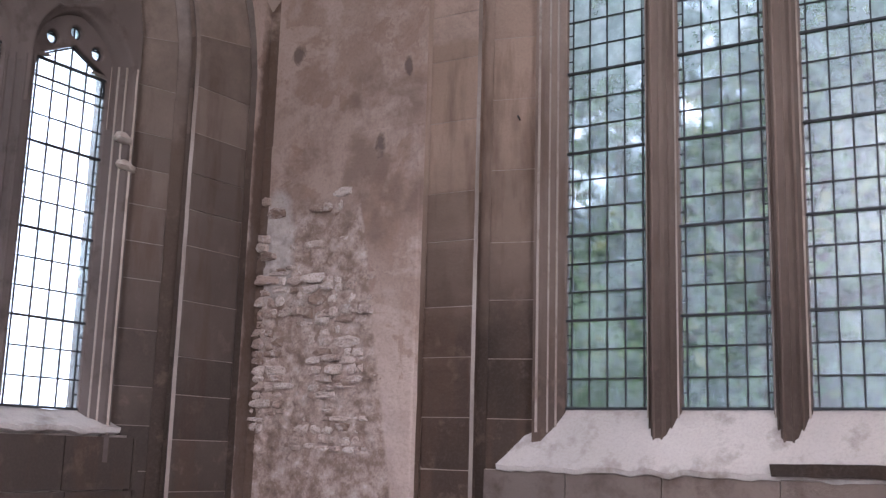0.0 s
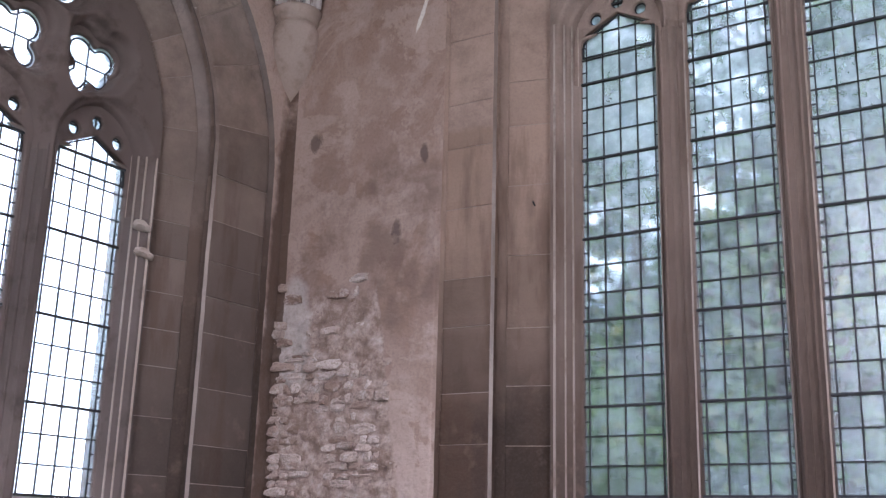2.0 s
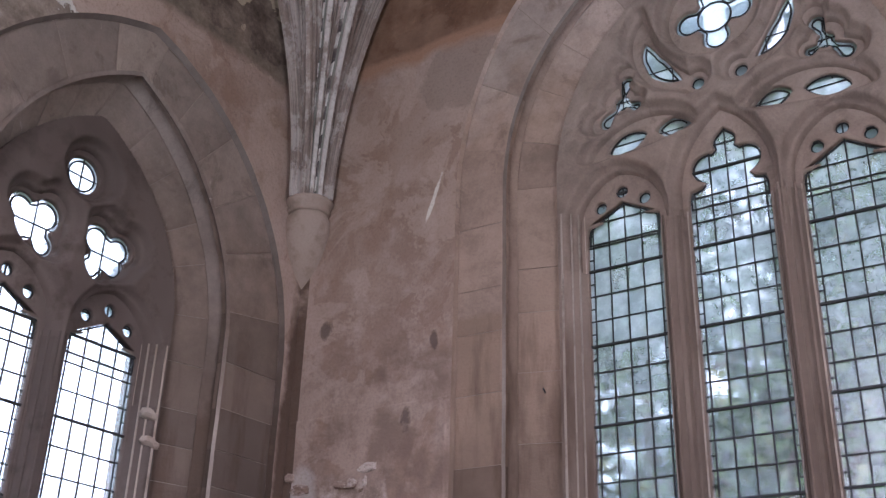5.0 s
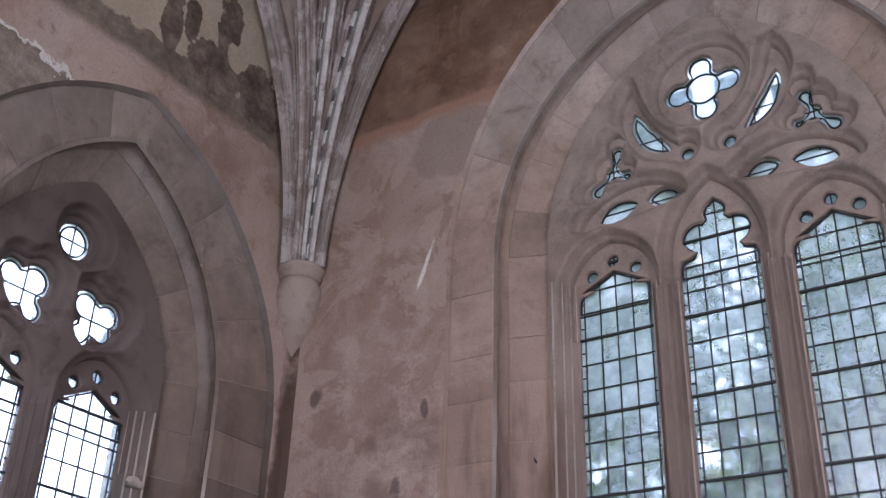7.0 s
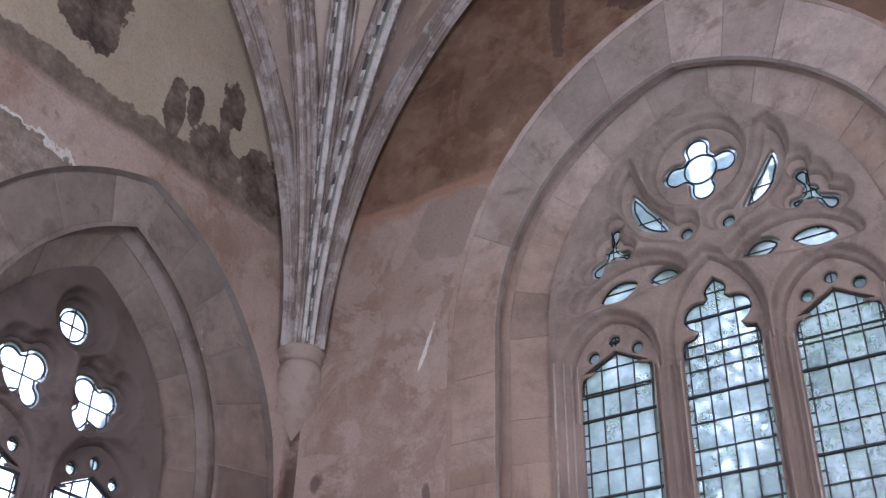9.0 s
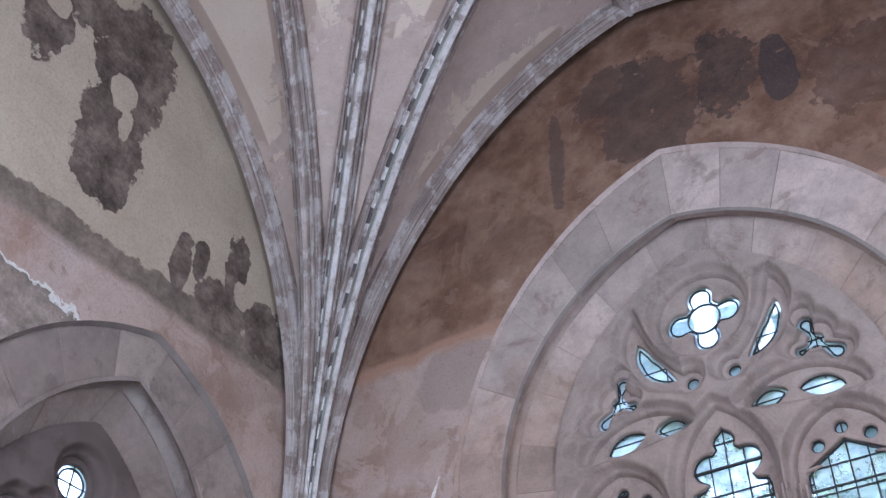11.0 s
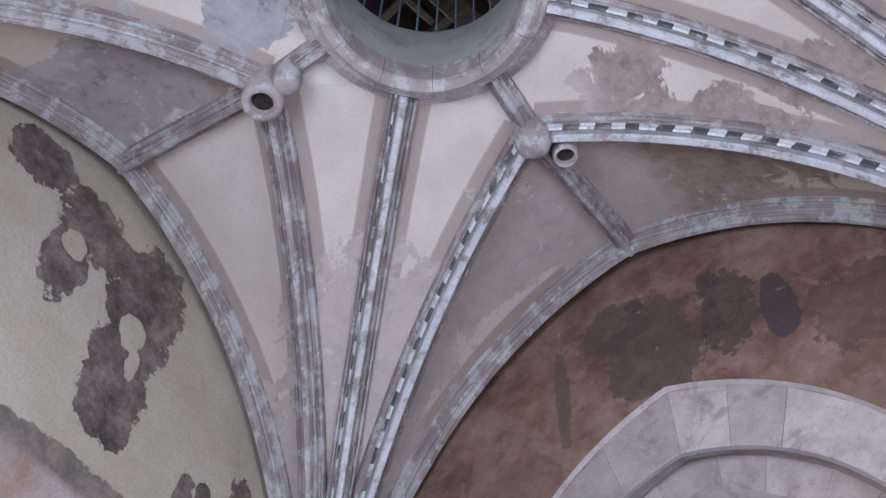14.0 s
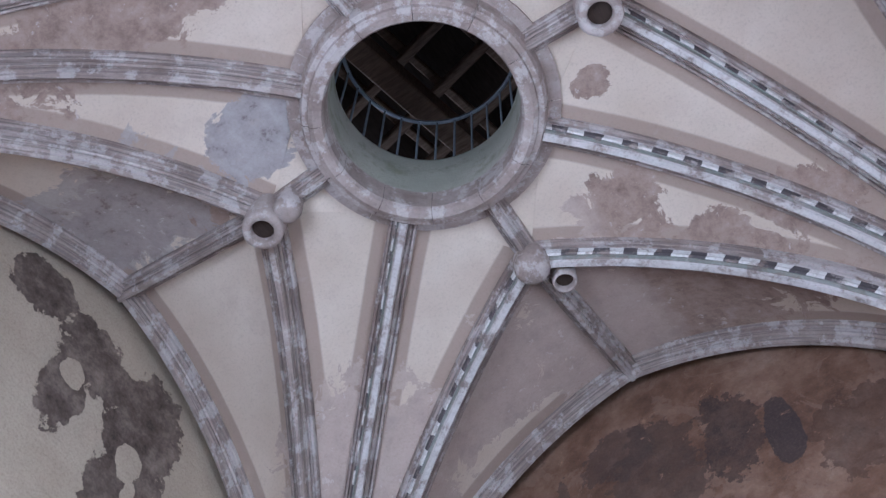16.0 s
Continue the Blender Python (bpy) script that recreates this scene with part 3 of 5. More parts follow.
wall_n = wall_slab("wall_north", NORTH, X0 - 1 + 1.92, X1 + 1 + 1.92, TOP, arch_outline(1.86, N_BASE - 0.12, N_SPRING, 7.68, 30), 0.9,
                   "limewashed wall with bare rubble low down and brown paint above")
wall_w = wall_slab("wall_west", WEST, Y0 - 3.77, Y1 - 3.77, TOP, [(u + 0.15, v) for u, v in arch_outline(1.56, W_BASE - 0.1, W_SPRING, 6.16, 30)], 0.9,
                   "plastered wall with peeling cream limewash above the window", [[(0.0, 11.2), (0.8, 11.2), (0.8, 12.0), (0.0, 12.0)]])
SOUTH = Matrix.Translation((CX, Y0, 0)) @ Matrix.Rotation(radians(180), 4, "Z")
EAST = Matrix.Translation((X1, CY, 0)) @ Matrix.Rotation(radians(-90), 4, "Z")
# unseen walls; their arched openings are added to hold the fill lamps
wall_slab("wall_south", SOUTH, -4.3, 4.26, TOP, arch_outline(1.2, 1.6, 4.6, 6.2), 0.9, "plain limewashed wall with an added unseen arched opening")
wall_slab("wall_east", EAST, -3.29, 3.29, TOP, arch_outline(1.2, 1.6, 4.6, 6.2), 0.9, "plain limewashed wall with an added unseen arched opening")


# ---- dressed stone round the windows ----
JAMB, ARC = 90, 60


def stations(m, order, base, spring):
    """Points along an outline, right foot over the apex to the left foot; alike stations of all orders face each other."""
    half, depth, apex = order[:3]
    shift = order[4] if len(order) > 4 else 0.0
    arc = pointed(half, spring, apex, ARC)
    right = [(half, base + (spring - base) * k / JAMB) for k in range(JAMB)] + arc
    pts = right + [(-u, v) for u, v in reversed(right[:-1])]
    return [m @ Vector((u + shift, depth, v)) for u, v in pts]


def surround(name, m, orders, base, spring, stone, inner, bed, hollow, label):
    top = thing(name, m.translation + Vector((0, 0, base)), label, "window surround", kind="structure")
    rnd = random.Random(len(name))
    inward = m.to_3x3() @ Vector((0, 1, 0))
    for step, (o0, o1) in enumerate(zip(orders, orders[1:])):
        face = stone if step < 3 else inner
        a, b = stations(m, o0, base, spring), stations(m, o1, base, spring)
        last = len(a) - 1
        if o0[3] == 1:
            cuts = [0]
            while cuts[-1] < last:
                k = cuts[-1]
                on_jamb = k < JAMB - 4 or k > last - JAMB
                cuts.append(min(last, k + (rnd.choice((6, 7, 8, 9)) if on_jamb else rnd.choice((9, 10, 12)))))
            for c0, c1 in zip(cuts, cuts[1:]):
                bm = bmesh.new()
                proud = rnd.uniform(0, 0.007)
                rows = []
                for k in range(c0, c1 + 1):
                    k2 = k + 1 if k == c0 else k - 1 if k == c1 else k
                    p = a[k].lerp(a[k2], min(0.4, 0.0025 / max((a[k2] - a[k]).length, 1e-4))) if k2 != k else a[k]
                    q = b[k].lerp(b[k2], min(0.4, 0.0025 / max((b[k2] - b[k]).length, 1e-4))) if k2 != k else b[k]
                    rough = 0.003 * noise.noise(p * 4)
                    off = -inward * (proud + rough)
                    soft = inward * 0.005
                    mid = [p.lerp(q, f) + off + (soft if f in (0.0, 1.0) or k in (c0, c1) else Vector()) for f in (0.0, 0.03, 0.97, 1.0)]
                    row = [p + inward * 0.08] + mid + [q + inward * 0.08]
                    rows.append([bm.verts.new(v) for v in row])
                for r0, r1 in zip(rows, rows[1:]):
                    for i in range(5):
                        bm.faces.new((r0[i], r0[i + 1], r1[i + 1], r1[i]))
                bm.faces.new(rows[0])
                bm.faces.new(rows[-1][::-1])
                bmesh.ops.recalc_face_normals(bm, faces=bm.faces)
                under(part("voussoir", bm, face), top)
        bm = bmesh.new()
        back = 0.006 if o0[3] == 1 else 0.0
        r0 = [bm.verts.new(p + inward * back + inward * 0.004 * noise.noise(p * 6)) for p in a]
        r1 = [bm.verts.new(p + inward * back + inward * 0.004 * noise.noise(p * 6)) for p in b]
        for q in range(len(r0) - 1):
            bm.faces.new((r0[q], r0[q + 1], r1[q + 1], r1[q])).smooth = True
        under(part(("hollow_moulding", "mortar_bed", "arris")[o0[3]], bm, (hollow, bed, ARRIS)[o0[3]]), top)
    half, depth, apex = orders[-1][:3]
    me = flat_cut("reveal_core", [arch_outline(orders[0][0] + 0.25, base - 0.3, spring, orders[0][2] + 0.25, 30), arch_outline(half - 0.06, base + 0.2, spring, apex - 0.06, 30)], 0.14)
    place(me, m @ Matrix.Translation((0, 0.53, 0)), "reveal_core", inner, top)
    return top


surround("window_surround_north", NORTH, N_ORDERS, N_BASE, N_SPRING, WASHED, WASHED_INNER, MORTAR, WASHED_INNER, "two recessed orders of brown sandstone round the tall window")
surround("window_surround_west", WEST, W_ORDERS, W_BASE, W_SPRING, DARK, DARK, PALE, SHADE_BROWN, "two recessed orders of brown sandstone round the two-light window")


# bare rubble face low in the corner
def rubble_skin():
    bm = bmesh.new()
    x0, x1, z0, z1, step = X0 + 0.01, -3.80, 0.0, 3.75, 0.014
    nx, nz = int((x1 - x0) / step), int((z1 - z0) / step)
    rows = []
    for j in range(nz + 1):
        z = z0 + (z1 - z0) * j / nz
        row = []
        for i in range(nx + 1):
            x = x0 + (x1 - x0) * i / nx
            wx, wz = x + 0.06 * noise.noise((x * 5, z * 5, 1)), z + 0.05 * noise.noise((x * 5, z * 5, 7))
            dist, pts = noise.voronoi((wx * 3.9, 0.3, wz * 7.5))
            gap = min(1.0, (dist[1] - dist[0]) * 5.0)
            rise = 0.010 * gap ** 0.8 * (0.6 + 0.6 * noise.noise(pts[0] * 3.1))
            rise += 0.016 * noise.fractal((x * 16, 2, z * 20), 0.8, 2.0, 4) + 0.004 * noise.noise((x * 60, 1, z * 60))
            top = 3.2 + 0.25 * noise.noise((x * 2.2, 4, 0)) - max(0.0, x + 4.28) * 5.5
            keep = max(0.0, min(1.0, (top - z) / 0.25)) * max(0.0, min(1.0, (z - 1.52 - 0.05 * noise.noise((x * 4, 0, 0))) / 0.06))
            flat = 0.006 + 0.006 * noise.noise((x * 3, 9, z * 3))
            h = flat * (1 - keep) + (0.008 + rise) * keep
            hole = math.hypot((x + 4.83) / 0.13, (z - 2.17) / 0.07)
            h *= min(1.0, 0.15 + max(0.0, hole - 0.5))
            if j in (nz,) or i == nx:
                h = -0.01
            row.append(bm.verts.new((x, Y1 - max(h, 0.003 if j < nz and i < nx else -0.01), z)))
        rows.append(row)
    for r0, r1 in zip(rows, rows[1:]):
        for i in range(nx):
            bm.faces.new((r0[i], r0[i + 1], r1[i + 1], r1[i])).smooth = True
    return bm


rubble = tagged(part("rubble_face", rubble_skin(), WALL), "bare rubble stones and crumbling lime plaster in the corner", "rubble wall", kind="structure")


def rubble_stones():
    rnd = random.Random(21)
    z = 1.60
    while z < 3.30:
        h = rnd.uniform(0.032, 0.085)
        x = X0 + rnd.uniform(0, 0.05)
        right = -4.16 - max(0.0, z - 2.1) * 0.22 + 0.13 * noise.noise((z * 3.1, 2.0, 0.5)) + rnd.uniform(-0.07, 0.03)
        while x < right:
            w = rnd.uniform(0.05, 0.12) if rnd.random() < 0.65 else rnd.uniform(0.12, 0.23)
            worn = math.hypot((x + w / 2 + 4.77) / 0.16, (z - 2.15) / 0.09) < 1 or noise.noise((x * 3, 5, z * 4)) > 0.22
            if not worn and rnd.random() < 0.96 - max(0.0, z - 2.5) * 0.75:
                bm = bmesh.new()
                n = rnd.choice((7, 8, 9, 10))
                cx, cz = x + w / 2, z + h / 2 + rnd.uniform(-0.012, 0.012)
                proud = (rnd.uniform(-0.010, 0.016) if rnd.random() < 0.78 else rnd.uniform(0.012, 0.034)) - 0.016 * max(0.0, 1 - (right - x) / 0.25)
                tilt_x, tilt_z = rnd.uniform(-0.25, 0.25), rnd.uniform(-0.45, 0.15)
                rim, face, inner = [], [], []
                for k in range(n):
                    a = 2 * math.pi * (k + rnd.uniform(-0.3, 0.3)) / n
                    ca, sa = math.cos(a), math.sin(a)
                    sq = 1 / max(abs(ca), abs(sa)) ** 0.8
                    px, pz = ca * w * 0.52 * sq * rnd.uniform(0.84, 1.02), sa * h * 0.52 * sq * rnd.uniform(0.80, 1.04)
                    rim.append(bm.verts.new((cx + px, Y1 + 0.01, cz + pz)))
                    for ring, f, g in ((face, rnd.uniform(0.88, 0.97), 0.012), (inner, rnd.uniform(0.45, 0.65), 0.020)):
                        d = g + proud + px * f * tilt_x + pz * f * tilt_z + rnd.uniform(-0.005, 0.006)
                        ring.append(bm.verts.new((cx + px * f, Y1 - max(d, 0.002), cz + pz * f)))
                top = bm.verts.new((cx + rnd.uniform(-0.15, 0.15) * w, Y1 - max(0.020 + proud + rnd.uniform(-0.006, 0.008), 0.003), cz))
                for k in range(n):
                    q = (k + 1) % n
                    bm.faces.new((rim[k], rim[q], face[q], face[k]))
                    bm.faces.new((face[k], face[q], inner[q], inner[k]))
                    bm.faces.new((inner[k], inner[q], top))
                bmesh.ops.recalc_face_normals(bm, faces=bm.faces)
                part("stone", bm, RUBBLE, rubble)
            x += w + rnd.uniform(-0.004, 0.012)
        z += h + rnd.uniform(-0.004, 0.008)


rubble_stones()


# ---- windows ----
def foils(cu, cv, base, lobes, turn=0.0, n=72):
    """The outline of overlapping round lobes: base radius, lobes as (distance, radius, degrees)."""
    pts = []
    for k in range(n):
        a = 2 * math.pi * k / n
        best = base
        for d, r, deg in lobes:
            b = radians(deg + turn)
            c = d * math.cos(a - b)
            h = r * r - d * d + c * c
            if h > 0 and c > 0:
                best = max(best, c + math.sqrt(h))
        pts.append((cu + best * math.cos(a), cv + best * math.sin(a)))
    return pts


def gabled_light(cu, half, bottom, shoulder, apex):
    """A light with a straight gabled head, stepped in at the shoulder; the roundels over it are cut apart."""
    right = [(half, bottom), (half, shoulder - 0.05), (half * 0.96, shoulder + 0.01), (half * 0.84, shoulder + 0.02), (half * 0.92, shoulder + 0.02), (half * 0.90, shoulder + 0.03), (0.0, apex - 0.075)]
    return [(cu + u, v) for u, v in right] + [(cu - u, v) for u, v in reversed(right[:-1])]


def clover_light(cu, half, bottom, shoulder, apex):
    """A light with a clover head: two round lobes and a pointed one."""
    right = [(half, bottom), (half, shoulder - 0.05), (half * 0.94, shoulder + 0.01), (half * 0.80, shoulder + 0.02), (half * 0.66, shoulder + 0.03)]
    arc = lambda cx, cy, r, a0, a1, n: [(cx + r * math.cos(radians(a0 + (a1 - a0) * k / n)), cy + r * math.sin(radians(a0 + (a1 - a0) * k / n))) for k in range(n + 1)]
    right += arc(half * 0.46, shoulder + 0.155, half * 0.43, -70, 105, 14)
    right += arc(0.0, apex - 0.12, half * 0.33, -25, 55, 6)
    return [(cu + u, v) for u, v in right] + [(cu, apex)] + [(cu - u, v) for u, v in reversed(right)]


def plain_light(cu, half, bottom, spring, apex):
    return [(cu + u, v) for u, v in arch_outline(half, bottom, spring, apex, 10)]


def arc_dagger(cu, cv, r, a0, a1, width, n=14, cusp=0.25):
    """A curved, pointed opening along an arc."""
    outer, inner = [], []
    for k in range(n + 1):
        f = k / n
        a = radians(a0 + (a1 - a0) * f)
        w = width * math.sin(math.pi * f) ** 0.7 * (1 - cusp * math.exp(-((f - 0.62) / 0.07) ** 2))
        outer.append((cu + (r + w) * math.cos(a), cv + (r + w) * math.sin(a)))
        inner.append((cu + (r - w) * math.cos(a), cv + (r - w) * math.sin(a)))
    return outer + inner[-2:0:-1]


def mirrored(pts):
    return [(-u, v) for u, v in pts]


def profile_bar(bm, prof, path_low, path_high):
    lo = [bm.verts.new((path_low[0] + a, path_low[1] + b, path_low[2])) for a, b in prof]
    hi = [bm.verts.new((path_high[0] + a, path_high[1] + b, path_high[2])) for a, b in prof]
    n = len(prof)
    for i in range(n):
        bm.faces.new((lo[i], lo[(i + 1) % n], hi[(i + 1) % n], hi[i]))
    bm.faces.new(lo[::-1])
    bm.faces.new(hi)
    bmesh.ops.recalc_face_normals(bm, faces=bm.faces)


PANE_MESHES = {}


def pane_mesh(w, h):
    key = (round(w, 4), round(h, 4))
    if key not in PANE_MESHES:
        bm = bmesh.new()
        box(bm, -w / 2, w / 2, -0.0015, 0.0015, -h / 2, h / 2)
        me = bpy.data.meshes.new("pane")
        bm.to_mesh(me)
        bm.free()
        me.materials.append(GLASS)
        PANE_MESHES[key] = me
    return PANE_MESHES[key]


def pane(win, m, u, v, depth, w, h, rnd):
    ob = new("pane", pane_mesh(w, h))
    ob.matrix_world = m @ pose(u, depth, v, rnd.uniform(-1.2, 1.2), 0, rnd.uniform(-1.2, 1.2))
    ob.visible_shadow = False
    return under(ob, win)


GLASS_DEPTH, ROW, BORDER = 0.39, 0.178, 0.032


def glaze_light(win, m, cu, half, bottom, top, rnd, first):
    """Rectangular leaded panes, four to a row, narrow panes down both sides, a stout iron bar each third row."""
    bm = bmesh.new()
    col = (half * 2 - BORDER * 2) / 4
    rows = int((top - bottom) / ROW) + 1
    high = bottom + rows * ROW
    for k in range(5):
        u = cu - half + BORDER + col * k
        box(bm, u - 0.0045, u + 0.0045, GLASS_DEPTH - 0.006, GLASS_DEPTH + 0.006, bottom, high)
    for k in range(rows):
        v = bottom + ROW * k
        e = 0.0045
        box(bm, cu - half - 0.01, cu + half + 0.01, GLASS_DEPTH - 0.0065, GLASS_DEPTH + 0.0065, v - e, v + e)
        for s in (-1, 1):
            w = v + ROW * 0.5
            box(bm, cu + s * half - 0.035, cu + s * half + 0.035, GLASS_DEPTH - 0.005, GLASS_DEPTH + 0.005, w - 0.004, w + 0.004)
        for c in range(4):
            pane(win, m, cu - half + BORDER + col * (c + 0.5), v + ROW / 2, GLASS_DEPTH, col, ROW, rnd)
    for s in (-1, 1):
        pane(win, m, cu + s * (half - BORDER / 2), (bottom + high) / 2, GLASS_DEPTH + 0.002, BORDER, high - bottom, rnd)
    lead = part("lead_cames", bm, LEAD, None, "dark lead grid of the glazing")
    lead.matrix_world = m
    under(lead, win)
    for k in range(first, rows, 3):
        bm = bmesh.new()
        v = bottom + ROW * k
        box(bm, cu - half - 0.02, cu + half + 0.02, GLASS_DEPTH - 0.022, GLASS_DEPTH - 0.008, v - 0.008, v + 0.008)
        bar = part("saddle_bar", bm, LEAD, None, "iron bar")
        bar.matrix_world = m
        under(bar, win)


def glaze_opening(win, m, u, v, w, h, rnd):
    """One cut sheet behind a tracery opening, with lead round it and across."""
    pane(win, m, u, v, GLASS_DEPTH, w, h, rnd)
    if w < 0.2 or u == 0:
        return
    bm = bmesh.new()
    box(bm, u - 0.004, u + 0.004, GLASS_DEPTH - 0.006, GLASS_DEPTH + 0.006, v - h / 2, v + h / 2)
    box(bm, u - w / 2, u + w / 2, GLASS_DEPTH - 0.006, GLASS_DEPTH + 0.006, v - 0.004, v + 0.004)
    lead = part("lead_cames", bm, LEAD)
    lead.matrix_world = m
    under(lead, win)


def inside(pts, u, v):
    """Which of the points (u, v) lie inside the outline."""
    hit = np.zeros(u.shape, bool)
    for (x0, y0), (x1, y1) in zip(pts, pts[1:] + pts[:1]):
        if y0 == y1:
            continue
        hit ^= ((y0 > v) != (y1 > v)) & (u < (x1 - x0) * (v - y0) / (y1 - y0) + x0)
    return hit


def span(pts, u, v):
    """The distance from the points (u, v) to the outline."""
    best = np.full(u.shape, 9.0)
    for (x0, y0), (x1, y1) in zip(pts, pts[1:] + pts[:1]):
        dx, dy = x1 - x0, y1 - y0
        q = dx * dx + dy * dy
        f = np.clip(((u - x0) * dx + (v - y0) * dy) / q, 0, 1) if q > 1e-12 else 0.0
        best = np.minimum(best, np.hypot(u - x0 - f * dx, v - y0 - f * dy))
    return best


def lead_outline(win, m, pts, inset=0.022):
    """A lead strip that follows an opening a little inside its edge."""
    even = []
    for (u0, v0), (u1, v1) in zip(pts, pts[1:] + pts[:1]):
        k = max(1, int(math.hypot(u1 - u0, v1 - v0) / 0.015))
        even += [(u0 + (u1 - u0) * i / k, v0 + (v1 - v0) * i / k) for i in range(k)]
    pts = even
    area = sum(p[0] * q[1] - q[0] * p[1] for p, q in zip(pts, pts[1:] + pts[:1]))
    turn = 1 if area > 0 else -1

    def pull(d):
        if d <= 0:
            return pts
        out = []
        for i, (u, v) in enumerate(pts):
            (u0, v0), (u1, v1) = pts[i - 1], pts[(i + 1) % len(pts)]
            k = math.hypot(u1 - u0, v1 - v0) or 1.0
            out.append((u - turn * (v1 - v0) / k * d, v + turn * (u1 - u0) / k * d))
        near = span(pts, np.array([p[0] for p in out]), np.array([p[1] for p in out]))
        return [p for p, q in zip(out, near) if q > d * 0.92]

    rim, inner = pull(inset), pull(inset + 0.012)
    if len(rim) < 6 or len(inner) < 6:
        return
    me = flat_cut("lead_cames", [rim, inner], 0.013)
    place(me, m @ Matrix.Translation((0, GLASS_DEPTH, 0)), "lead_cames", LEAD, win)


MULLION = [(-0.096, 0.06), (-0.096, 0.0), (-0.084, -0.012), (-0.074, -0.045), (-0.056, -0.052), (-0.046, -0.085), (-0.026, -0.098), (0.026, -0.098), (0.046, -0.085), (0.056, -0.052), (0.074, -0.045), (0.084, -0.012), (0.096, 0.0), (0.096, 0.06)]


def moulded_tracery(edge, holes, v0, v1, half, deep, step=0.011):
    """The front of the tracery: bars that rise from each opening in a roll, a hollow and a ridge."""
    nu, nv = int(2 * half / step), int((v1 - v0) / step)
    u, v = np.meshgrid(np.linspace(-half, half, nu + 1), np.linspace(v0, v1, nv + 1))
    d = np.full(u.shape, 9.0)
    for pts in holes:
        near = span(pts, u, v)
        d = np.minimum(d, np.where(inside(pts, u, v), -near, near))
    rise = np.interp(d, [-0.03, -0.004, 0.006, 0.012, 0.022, 0.030, 0.048, 0.060, 0.075, 0.2],
                     [-0.10, 0.0, 0.32 * deep, 0.40 * deep, 0.40 * deep, 0.46 * deep, 0.70 * deep, 0.94 * deep, deep, deep])
    rough = np.array([noise.noise((x * 7, 3.0, y * 7)) for x, y in zip(u.flat, v.flat)]).reshape(u.shape)
    y = GLASS_DEPTH - 0.035 - rise + 0.004 * rough
    keep = inside(edge, u, v)
    show = (d > -0.022) & keep
    bm_verts = [tuple(p) for p in np.stack((u, y, v), -1).reshape(-1, 3)]
    faces = []
    w = nu + 1
    for j in range(nv):
        for i in range(nu):
            if show[j, i] or show[j, i + 1] or show[j + 1, i] or show[j + 1, i + 1]:
                faces.append((j * w + i, j * w + i + 1, (j + 1) * w + i + 1, (j + 1) * w + i))
    used = sorted({k for f in faces for k in f})
    back = {k: i for i, k in enumerate(used)}
    me = bpy.data.meshes.new("tracery_moulding")
    me.from_pydata([bm_verts[k] for k in used], [], [tuple(back[k] for k in f) for f in faces])
    me.shade_smooth()
    return me


